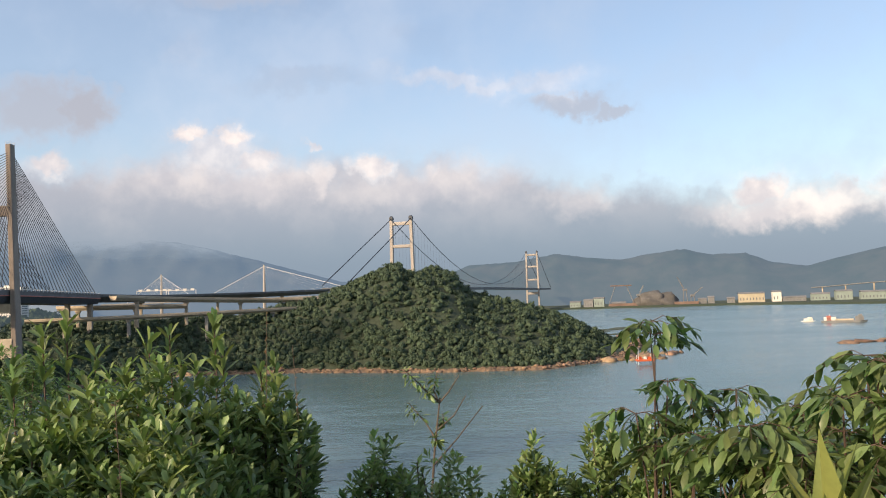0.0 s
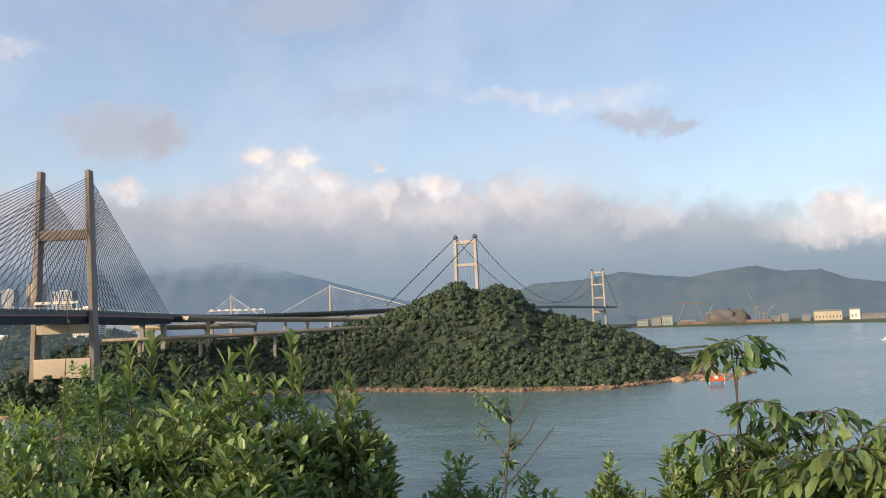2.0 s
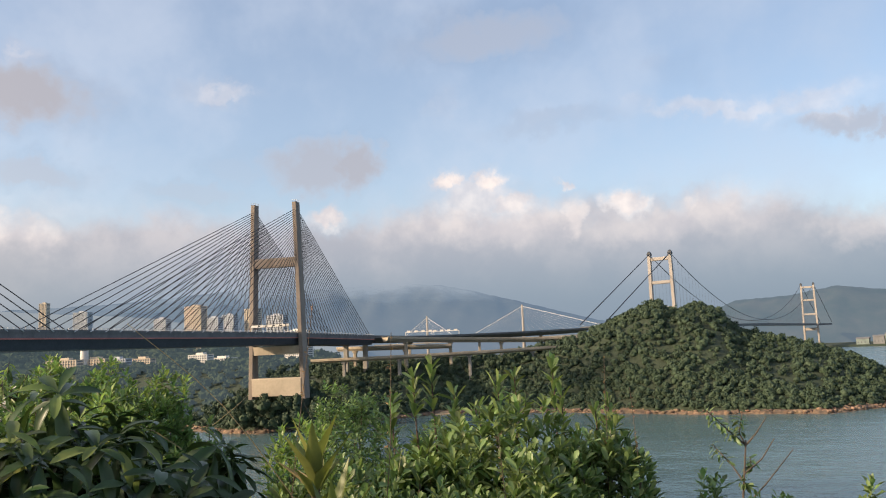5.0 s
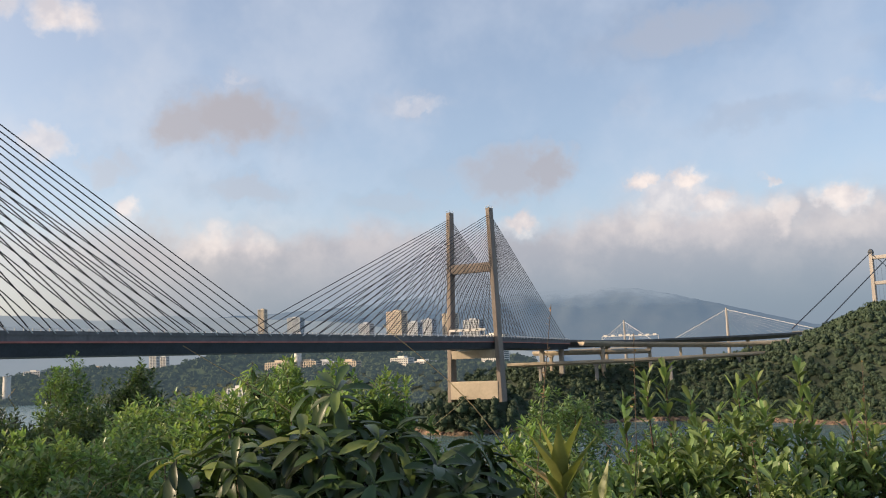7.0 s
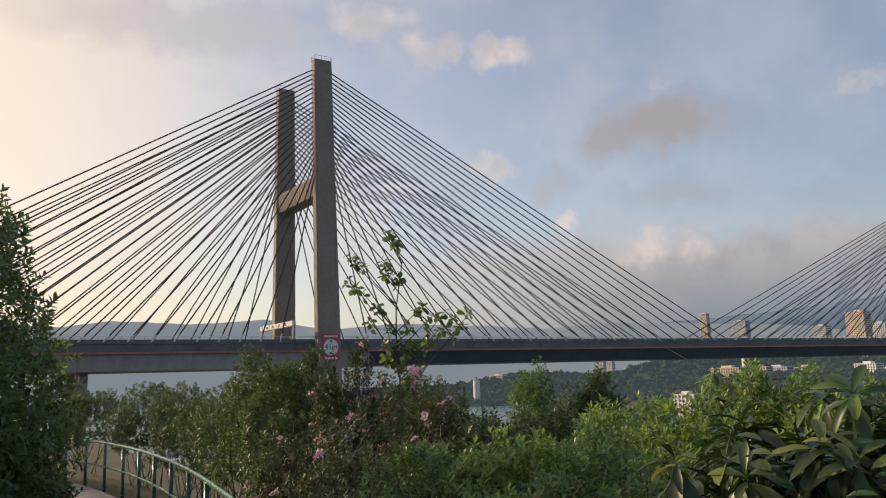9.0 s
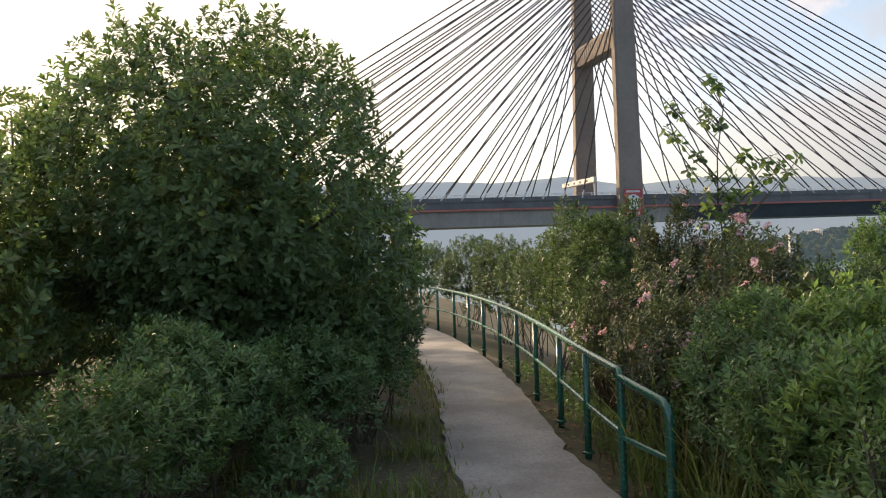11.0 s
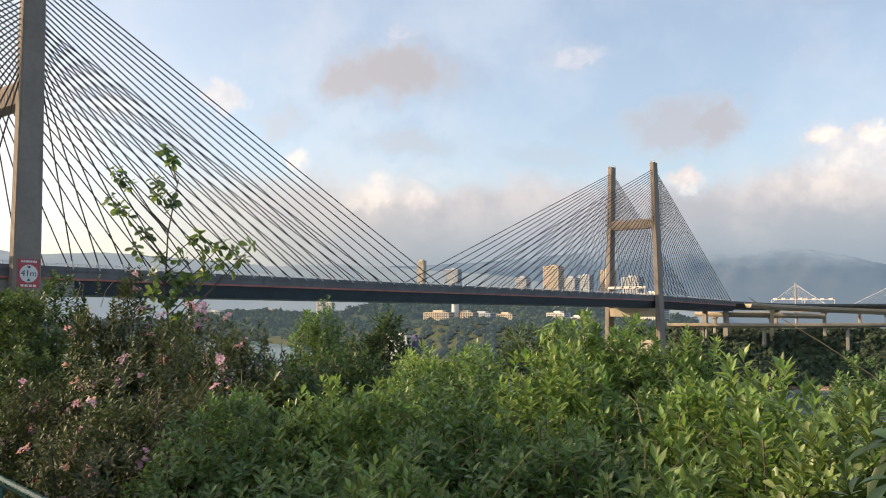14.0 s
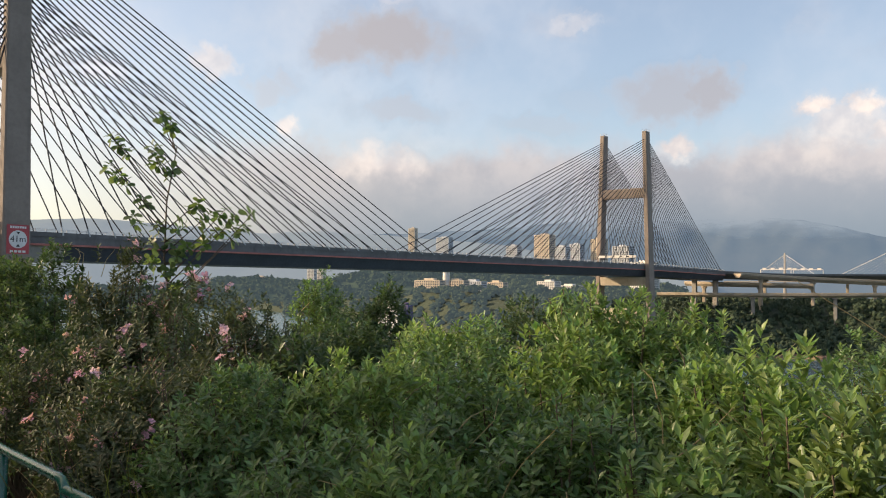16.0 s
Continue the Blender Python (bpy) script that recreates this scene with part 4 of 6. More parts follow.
# ---- suspension bridge ----
def suspension_bridge():
    c1, c2 = Vector((-95, 1445, 0)), Vector((252, 2796, 0))
    ax = (c2 - c1).normalized()
    sd = Vector((ax.y, -ax.x, 0))
    e = empty("suspension_bridge", c1)
    tagged(e, "distant suspension bridge with two pale portal towers", "bridge")
    m = Matrix.Translation(-c1)

    def add(name, bm, mat, label=""):
        me = bpy.data.meshes.new(name)
        bm.to_mesh(me)
        bm.free()
        me.materials.append(mat)
        me.transform(m)
        child(name, me, e, label)
    rz = math.atan2(sd.y, sd.x)
    for c in (c1, c2):
        bm = bmesh.new()
        for s in (-1, 1):
            a, b = c + sd * s * 20.5, c + sd * s * 18
            prism(bm, [[p + sd * i * 2.5 + ax * j * 3.8 + Vector((0, 0, z)) for i, j in ((-1, -1), (1, -1), (1, 1), (-1, 1))] for p, z in ((a, -2), (b, 191))])
        for z, h in ((184, 6), (144, 5.5), (100, 5.5), (54, 8)):
            box(bm, c + Vector((0, 0, z)), (32, 6, h), rz, 0.8)
        add("tower", bm, M["pale_tower"], "pale concrete portal tower")
        for s in (-1, 1):
            bm = bmesh.new()
            q = c + sd * s * 18
            prism(bm, [[q + sd * i * w + ax * j * w * 1.2 + Vector((0, 0, z)) for i, j in ((-1, -1), (1, -1), (1, 1), (-1, 1))] for w, z in ((2.9, 190.6), (3.3, 193), (2.6, 196), (1.0, 198))])
            add("saddle", bm, M["soffit"], "dark steel cable saddle")
    bm = bmesh.new()
    rail0 = c1 - ax * 308
    V, F = sweep([(-18, 66), (-18, 71), (18, 71), (18, 66)], [rail0, c1, (c1 + c2) / 2 + Vector((0, 0, 2)), c2, c2 + ax * 300])
    me = mesh_from("deck", V, F, M["deck"])
    me.transform(m)
    child("deck", me, e)
    for s in (-1, 1):
        bm = bmesh.new()
        p1, p2 = c1 + sd * s * 18 + Vector((0, 0, 193)), c2 + sd * s * 18 + Vector((0, 0, 193))
        pts = [p1.lerp(p2, i / 24) - Vector((0, 0, 4 * 112 * (i / 24) * (1 - i / 24))) for i in range(25)]
        tube(bm, pts, 0.62, 5)
        bar(bm, p1, rail0 + sd * s * 18 + Vector((0, 0, 74)), 0.8, n=5)
        bar(bm, p2, c2 + ax * 300 + sd * s * 18 + Vector((0, 0, 74)), 0.8, n=5)
        add("main_cable", bm, M["soffit"], "dark main cable")
        for i in range(1, 72):
            t = i / 72
            q = p1.lerp(p2, t)
            bm = bmesh.new()
            bar(bm, (q.x, q.y, 71), (q.x, q.y, 193 - 448 * t * (1 - t)), 0.14, n=3)
            add("hanger", bm, M["soffit"])


suspension_bridge()


def mast_bridge():
    t1, t2 = Vector((-526, 2240, 0)), Vector((-916, 2541, 0))
    ax = (t2 - t1).normalized()
    e = empty("mast_bridge", t1)
    tagged(e, "distant white cable-stayed bridge with single slender masts", "bridge")
    m = Matrix.Translation(-t1)

    def add(name, bm, mat):
        me = bpy.data.meshes.new(name)
        bm.to_mesh(me)
        bm.free()
        me.materials.append(mat)
        me.transform(m)
        child(name, me, e)
    V, F = sweep([(-18, 63), (-18, 67), (18, 67), (18, 63)], [t1 - ax * 420, t1, t2, t2 + ax * 330])
    me = mesh_from("deck", V, F, M["deck"])
    me.transform(m)
    child("deck", me, e)
    for c, top, r0, r1 in ((t1, 157, 400, 290), (t2, 152, 190, 200)):
        bm = bmesh.new()
        bar(bm, c, c + Vector((0, 0, top)), 5.5, 2.4, 8)
        add("mast", bm, M["pale_tower"])
        for sgn, reach in ((1, r1), (-1, r0)):
            for k in range(1, 12):
                bm = bmesh.new()
                bar(bm, c + Vector((0, 0, top - 2 - (12 - k) * 2.6)), c + ax * sgn * reach * k / 11 + Vector((0, 0, 67)), 0.7 if k == 11 else 0.13, n=4)
                add("stay_cable", bm, M["white_cable"])


mast_bridge()


# ---- town across the strait ----
def at(yaw, dist, z=0.0):
    return Vector((0.6 - dist * math.sin(radians(yaw)), 0.5 + dist * math.cos(radians(yaw)), z))


def tower_block(name, yaw, dist, width, depth, z0, top, mat, label, floor_h=3.2, group="blocks of flats"):
    """A block of flats with bays, window rows and a roof plant room."""
    p = at(yaw, dist, z0)
    e = empty(name, p)
    e.rotation_euler.z = radians(yaw) - 0.6
    tagged(e, label, "building", group)
    h = top - z0
    bm = bmesh.new()
    box(bm, (0, 0, h / 2), (width, depth, h))
    part("wall", bm, mat, e)
    bm = bmesh.new()
    box(bm, (0, 0, h + 1.6), (width * 0.4, depth * 0.5, 3.2), 0, 0.2)
    box(bm, (0, 0, h + 0.3), (width + 0.6, depth + 0.6, 0.6), 0, 0.1)
    part("roof", bm, mat, e)
    n = max(2, int(h / floor_h))
    rows = []
    for c, size in (((0, -depth / 2 - 0.02, 0), (width * 0.94, 0.14, h / n * 0.5)), ((width / 2 + 0.02, 0, 0), (0.14, depth * 0.7, h / n * 0.5))):
        bm = bmesh.new()
        box(bm, c, size)
        me = bpy.data.meshes.new("window_strip")
        bm.to_mesh(me)
        bm.free()
        me.materials.append(M["glass_dark"])
        rows.append(me)
    for i in range(n):
        for me in rows:
            child("window_strip", me, e).location.z = (i + 0.5) * h / n
    cols = max(3, int(width / 3.6))
    for j in range(cols + 1):
        bm = bmesh.new()
        box(bm, (j / cols * width - width / 2, -depth / 2 - 0.25, h / 2), (width / cols * 0.35, 0.7, h))
        part("pilaster", bm, mat, e)
    return e


for yaw_b, dist_b, w_b, d_b, z_b, top_b, mat_b, lab_b in (
    (35.3, 1450, 30, 20, 4, 137, "tan", "sunlit tan high-rise block of flats"),
    (37.4, 1520, 22, 18, 4, 121, "greyf", "grey high-rise block of flats"),
    (34.1, 1560, 24, 18, 4, 122, "greyf", "grey high-rise block of flats"),
    (33.1, 1600, 24, 18, 4, 128, "greyf", "grey high-rise block of flats"),
    (31.6, 1450, 22, 18, 4, 130, "tan", "sunlit tan high-rise block of flats"),
    (30.0, 1500, 34, 18, 4, 120, "greyf", "grey high-rise block of flats"),
    (28.6, 1350, 42, 18, 4, 88, "white", "long white slab block of flats"),
    (35.0, 1250, 30, 18, 4, 56, "white", "white mid-rise block of flats"),
    (33.6, 1280, 38, 18, 4, 50, "white", "low white slab block"),
    (51.3, 1900, 16, 14, 4, 84, "white", "pale slender residential tower"),
    (50.7, 1920, 16, 14, 4, 80, "white", "pale slender residential tower"),
    (44.4, 2200, 18, 16, 4, 196, "tan", "tall tan tower block under construction"),
    (42.2, 2300, 40, 24, 4, 178, "greyf", "hazy grey tower block"),
    (54.8, 1900, 44, 20, 4, 62, "tan", "low tan building by the water"),
    (58.3, 1850, 34, 20, 4, 58, "white", "low pale building by the water"),
    (43.2, 1130, 40, 16, 30, 56, "tan", "low yellowish block among trees"),
    (41.4, 1150, 34, 16, 30, 56, "tan", "low yellowish block among trees"),
    (40.2, 1180, 36, 16, 30, 55, "greyf", "low grey block among trees"),
    (45.9, 780, 20, 10, 2, 33, "white", "small white building on the shore"),
    (44.9, 790, 10, 9, 2, 31, "purple", "small purple clad building on the shore"),
    (38.6, 1200, 30, 14, 30, 54, "tan", "low tan block among trees"),
):
    tower_block("apartment_block", yaw_b, dist_b, w_b, d_b, z_b, top_b, M[mat_b], lab_b)

rb = random.Random(21)
for _ in range(26):
    yaw_b = rb.uniform(46, 66)
    dist_b = rb.uniform(1900, 2300)
    tower_block("low_house", yaw_b, dist_b, rb.uniform(18, 46), 14, 2, rb.uniform(20, 52), M[rb.choice(("greyf", "white", "dull", "tan"))], "hazy low-rise building across the strait", group="low-rise buildings")


def chimney_tank(yaw, dist, r, z0, top):
    e = empty("water_tower", at(yaw, dist, z0))
    tagged(e, "white round tower standing above the trees", "tower")
    bm = bmesh.new()
    bar(bm, (0, 0, 0), (0, 0, top - z0), r, r * 0.94, 20)
    part("shaft", bm, M["white"], e)
    bm = bmesh.new()
    bar(bm, (0, 0, top - z0), (0, 0, top - z0 + 0.8), r * 1.06, r * 1.06, 20)
    part("cap", bm, M["white"], e)


chimney_tank(42.1, 1150, 5.2, 30, 68)
chimney_tank(59.8, 1680, 7, 4, 50)

# quay with sheds, cranes and tanks on the far right-hand shore
def shed(x, y, w, d, h, mat, label, rz=-0.25):
    w, h = w * 0.72, h * 0.62
    e = empty("shed", (x, y, 4.5))
    e.rotation_euler.z = rz
    tagged(e, label, "building", "waterfront sheds")
    bm = bmesh.new()
    box(bm, (0, 0, h / 2), (w, d, h))
    part("wall", bm, M[mat], e)
    bm = bmesh.new()
    for s in (-1, 1):
        v = [bm.verts.new(q) for q in ((-w / 2 - 1, s * (d / 2 + 1), h), (w / 2 + 1, s * (d / 2 + 1), h), (w / 2 + 1, 0, h + 4), (-w / 2 - 1, 0, h + 4))]
        bm.faces.new(v)
    r = bmesh.ops.extrude_face_region(bm, geom=bm.faces[:])
    bmesh.ops.translate(bm, verts=[v for v in r["geom"] if isinstance(v, bmesh.types.BMVert)], vec=(0, 0, 0.6))
    part("roof", bm, M["dull"], e)
    for k in range(int(w // 9)):
        bm = bmesh.new()
        box(bm, (-w / 2 + 4.5 + k * 9, -d / 2 - 0.03, h * 0.4), (3, 0.2, h * 0.3))
        part("opening", bm, M["glass_dark"], e)


for row in ((368, 2613, 46, 30, 26, "greenish", "grey-green waterfront shed in haze-dulled colour"), (408, 2606, 40, 30, 34, "dull", "weathered grey waterfront shed building in haze-dulled colour"), (440, 2600, 44, 30, 42, "greenish", "tall grey-green shed on the quay"),
            (500, 2596, 60, 20, 16, "dull", "low weathered grey waterfront shed in haze-dulled colour"), (742, 2536, 34, 20, 22, "dull", "weathered grey waterfront shed building in haze-dulled colour"), (766, 2528, 26, 20, 30, "dull", "weathered grey waterfront shed building in haze-dulled colour"), (820, 2510, 30, 20, 22, "dull", "low weathered grey waterfront shed in haze-dulled colour"),
            (874, 2490, 100, 40, 42, "yellow", "long yellow waterfront warehouse"), (940, 2466, 34, 30, 46, "white", "white square waterfront building"), (985, 2452, 90, 20, 18, "dull", "long low grey waterfront shed"),
            (1050, 2424, 70, 20, 30, "greenish", "grey-green waterfront warehouse building in haze-dulled colour"), (1105, 2398, 60, 30, 40, "greenish", "tall grey-green waterfront warehouse"), (1170, 2360, 90, 30, 34, "greenish", "long grey-green waterfront warehouse in haze-dulled colour")):
    shed(*row)
V, F = sweep([(-14, 0), (-14, 13), (2, 13), (3, 0)], [(470, 2596, 0), (560, 2578, 0), (650, 2556, 0), (730, 2534, 0)][::-1])
tagged(new("quay", mesh_from("quay", V, F, M["quay"])), "long rust-brown quay wall under the spoil heap", "quay", kind="structure")


def harbour_crane(x, y, h, lean):
    e = empty("harbour_crane", (x, y, 4.5))
    tagged(e, "pale lattice harbour crane on the far quay", "crane", "harbour cranes")
    bm = bmesh.new()
    for s in (-1, 1):
        bar(bm, (s * 7, 0, 0), (s * 4, 0, h * 0.5), 1.1)
    box(bm, (0, 0, h * 0.52), (12, 8, 6))
    part("portal", bm, M["dull"], e)
    bm = bmesh.new()
    for o in (-1.4, 1.4):
        bar(bm, (o, 0, h * 0.5), (lean + o, 0, h), 0.7)
    for k in range(8):
        t, t2 = k / 8, (k + 1) / 8
        bar(bm, (-1.4 + lean * t, 0, h * (0.5 + 0.5 * t)), (1.4 + lean * t2, 0, h * (0.5 + 0.5 * t2)), 0.4)
    part("jib", bm, M["dull"], e)


harbour_crane(695, 2552, 84, -22)
harbour_crane(560, 2584, 62, 16)
harbour_crane(716, 2546, 50, 30)


def gantry_crane(x, y, w, h):
    e = empty("gantry_crane", (x, y, 4.5))
    e.rotation_euler.z = -0.18
    tagged(e, "grey gantry crane with splayed legs on the quay", "crane")
    for s in (-1, 1):
        for o in (-1, 1):
            bm = bmesh.new()
            bar(bm, (s * (w / 2 + 10), o * 6, 0), (s * w * 0.28, o * 3, h), 1.0)
            part("leg", bm, M["dull"], e)
    bm = bmesh.new()
    box(bm, (0, 0, h + 1.6), (w * 1.05, 8, 3.4), 0, 0.4)
    part("beam", bm, M["quay"], e)


gantry_crane(508, 2592, 62, 62)
for x, y, z, r in ((600, 2590, 12, 44), (640, 2584, 10, 40), (572, 2592, 8, 30)):
    mound = new("spoil_mound", lumps("spoil_mound", [(x, y, z, r)], 3, M["spoil"], 0.2, 0.95))
    tagged(mound, "large grey-brown spoil mound behind the far quay", "mound", "spoil mounds")
viaduct_far = viaduct("far_viaduct", curve_pts([(1045, 2470, 42), (1110, 2440, 46), (1190, 2390, 52), (1330, 2290, 58)], 4), 9, 1.8, M["dull"], "pale distant viaduct on the hillside", (2, 5, 8, 11), M["cream"])


# ---- boats ----
def boat(name, x, y, length, beam, mat, label, rz, decks):
    e = empty(name, (x, y, 0))
    e.rotation_euler.z = rz
    tagged(e, label, "boat")
    bm = bmesh.new()
    L, B = length / 2, beam / 2
    ring = [(-L, -B), (L * 0.7, -B), (L, 0), (L * 0.7, B), (-L, B)]
    prism(bm, [[Vector((a * k, b * k, z)) for a, b in ring] for k, z in ((0.93, -0.8), (1.0, length * 0.05))])
    part("hull", bm, M[mat], e)
    z = length * 0.05
    for dx, w, h, mt in decks:
        bm = bmesh.new()
        box(bm, (dx * length, 0, z + h / 2), (w * length, beam * 0.75, h), 0, 0.15)
        part("cabin", bm, M[mt], e)
    bm = bmesh.new()
    bar(bm, (decks[0][0] * length, 0, z), (decks[0][0] * length, 0, z + length * 0.16), 0.25)
    part("mast", bm, M["white"], e)


boat("barge", 520, 1130, 58, 13, "dull", "grey and white working barge on the water", -0.42, ((-0.3, 0.26, 4.6, "white"), (0.32, 0.18, 5.6, "dull"), (0.0, 0.4, 2.0, "cream"), (-0.32, 0.1, 6.4, "stripe"), (0.34, 0.08, 8.0, "dull")))
boat("ferry", 498, 1192, 20, 6, "white", "small white ferry on the water", -0.4, ((0.0, 0.6, 3.2, "white"), (0.1, 0.3, 5.0, "white")))

boat("barge", -600, 532, 34, 9, "orange", "red and white work barge moored by the shore", 0.5, ((0.1, 0.4, 6.0, "white"), (0.25, 0.16, 9.0, "white"), (-0.3, 0.1, 5.0, "orange")))


def platform():
    e = empty("survey_platform", (133, 600, 0))
    tagged(e, "orange jack-up survey platform standing in shallow water", "platform")
    bm = bmesh.new()
    box(bm, (0, 0, 3.0), (12, 7, 1.4), 0, 0.2)
    part("deck", bm, M["orange"], e)
    for sx in (-5, 5):
        for sy in (-3, 3):
            bm = bmesh.new()
            bar(bm, (sx, sy, -3), (sx, sy, 12 if sx < 0 else 7), 0.25)
            part("leg", bm, M["greyf"], e)
    for k, x in enumerate((-3.4, 0.2, 3.4)):
        bm = bmesh.new()
        box(bm, (x, 0, 4.5), (2.2, 3.4, 1.8), 0, 0.1)
        part("cabin", bm, M["white" if k == 1 else "orange"], e)


platform()


# ---- plants ----
def leaf_shape(width, fold=0.12, curl=0.15, rich=True, widest=0.55):
    """A unit leaf along +y: vertices and triangles. fold lifts the edges, curl bends the tip down."""
    if rich:
        ts = (0.0, 0.3 * widest / 0.55, 0.68 * widest / 0.55, 1.0)
        V = [(0, 0, 0)]
        for t, w in ((ts[1], 0.78), (ts[2], 0.92)):
            z = -curl * t * t
            V += [(-width / 2 * w, t, z + fold * width), (0, t, z), (width / 2 * w, t, z + fold * width)]
        V.append((0, 1, -curl))
        F = [(0, 2, 1), (0, 3, 2), (1, 2, 5), (1, 5, 4), (2, 3, 6), (2, 6, 5), (4, 5, 7), (5, 6, 7)]
    else:
        V = [(0, 0, 0), (-width * 0.55, widest, fold * width - curl * 0.3), (width * 0.55, widest, fold * width - curl * 0.3), (0, 1, -curl)]
        F = [(0, 3, 1), (0, 2, 3)]
    return np.array(V, float), np.array(F)


def round_leaf(width, fold, curl):
    """A unit leaf along +y, broad towards a blunt tip."""
    V = [(0, 0, 0)]
    for t, w in ((0.22, 0.45), (0.5, 0.9), (0.78, 1.0), (0.94, 0.55)):
        z = -curl * t * t
        V += [(-width / 2 * w, t, z + fold * width * w), (0, t, z), (width / 2 * w, t, z + fold * width * w)]
    V.append((0, 1, -curl))
    F = [(0, 2, 1), (0, 3, 2)]
    for k in (1, 4, 7):
        F += [(k, k + 1, k + 4), (k, k + 4, k + 3), (k + 1, k + 2, k + 5), (k + 1, k + 5, k + 4)]
    F += [(10, 11, 13), (11, 12, 13)]
    return np.array(V, float), np.array(F)


def unit(v):
    return v / (np.linalg.norm(v, axis=-1, keepdims=True) + 1e-9)


def leaves_mesh(name, shape, O, D, up, L, mat, wide=None):
    """Leaves of one shape at O, pointing along D, upper side towards up, L long."""
    V0, F0 = shape
    D = unit(D)
    X = unit(np.cross(D, up))
    Z = np.cross(X, D)
    W = L if wide is None else L * wide
    P = O[:, None, :] + V0[None, :, 0:1] * (X * W[:, None])[:, None, :] + V0[None, :, 1:2] * (D * L[:, None])[:, None, :] + V0[None, :, 2:3] * (Z * L[:, None])[:, None, :]
    n, k = len(O), len(V0)
    F = (F0[None] + (np.arange(n) * k)[:, None, None]).reshape(-1, 3)
    return mesh_arrays(name, P.reshape(-1, 3), F, mat)


def whorl(g, P, A, count, length, leaf, low=78.0, high=22.0):
    """Leaves set in a spiral round shoot tips P with axes A. Returns origins, directions, up-vectors, lengths."""
    n = len(P)
    A = unit(A)
    ref = unit(g.normal(size=(n, 3)))
    X = unit(np.cross(A, ref))
    Y = np.cross(A, X)
    k = np.arange(count)
    ang = k[None] * 2.399 + g.uniform(0, 6.28, (n, 1)) + g.normal(scale=0.25, size=(n, count))
    f = (k + 0.5) / count
    opening = np.radians(low + (high - low) * f)[None] + g.normal(scale=0.16, size=(n, count))
    radial = np.cos(ang)[..., None] * X[:, None] + np.sin(ang)[..., None] * Y[:, None]
    D = A[:, None] * np.cos(opening)[..., None] + radial * np.sin(opening)[..., None]
    O = P[:, None] + A[:, None] * (length * (f - 1))[None, :, None]
    up = A[:, None] * np.sin(opening)[..., None] - radial * np.cos(opening)[..., None]
    Ln = leaf * g.uniform(0.7, 1.15, (n, count)) * (1 - 0.35 * f[None] ** 3)
    return O.reshape(-1, 3), D.reshape(-1, 3), up.reshape(-1, 3), Ln.reshape(-1)


def crown_points(g, n, rx, ry, h, low=0.0, lumpy=0.3, lobes=9, full=False):
    """Shoot tips over an uneven crown standing on the origin, and their outward directions."""
    d = unit(g.normal(size=(n, 3)))
    if not full:
        d[:, 2] = np.where(d[:, 2] < -0.35, -d[:, 2], d[:, 2])
    c = unit(g.normal(size=(lobes, 3)) + (0, 0, 0.4))
    lump = np.clip(d @ c.T, 0, 1).max(1) ** 4
    r = (1 - lumpy + lumpy * 1.25 * lump) * np.where(g.uniform(size=n) < 0.72, g.uniform(0.84, 1.04, n), g.uniform(0.45, 0.85, n))
    cz = h * (0.5 + low * 0.5)
    P = d * r[:, None] * (rx, ry, h - cz)
    P[:, 2] = np.where(P[:, 2] < 0, P[:, 2] * cz / (h - cz), P[:, 2]) + cz
    return P, d


KINDS = {
    # material, leaf length, leaf width ratio, leaves a shoot, shoot length, shoots per square metre, label, category
    "bright": ("leaf_bright", 0.076, 0.36, 8, 0.07, 215, "bright green leafy shrub with upright shoots on the slope", 70, 20),
    "mid": ("leaf_mid", 0.064, 0.40, 8, 0.07, 215, "dense mid-green small-leaved shrub on the slope", 80, 25),
    "dark": ("leaf_dark", 0.074, 0.4, 9, 0.08, 180, "dense dark green shrub beside the path", 78, 25),
    "red": ("leaf_red", 0.060, 0.36, 8, 0.09, 220, "brownish green flowering shrub with dry twigs", 80, 25),
    "a": ("leaf_a", 0.070, 0.36, 8, 0.05, 330, "light green shrub with rosettes of narrow upright leaves", 66, 14),
}


def stems_mesh(g, tips, base_spread, count, r0, mat, knee=0.5):
    bm = bmesh.new()
    for i in g.choice(len(tips), min(count, len(tips)), replace=False):
        tip = Vector(tips[i])
        b = Vector((g.normal() * base_spread, g.normal() * base_spread, 0.0))
        mid = b.lerp(tip, knee) + Vector((g.normal() * 0.05, g.normal() * 0.05, 0.06))
        tube(bm, [b, mid, tip], r0, 5, r0 * 0.3)
    me = bpy.data.meshes.new("stem")
    bm.to_mesh(me)
    bm.free()
    me.materials.append(mat)
    return me


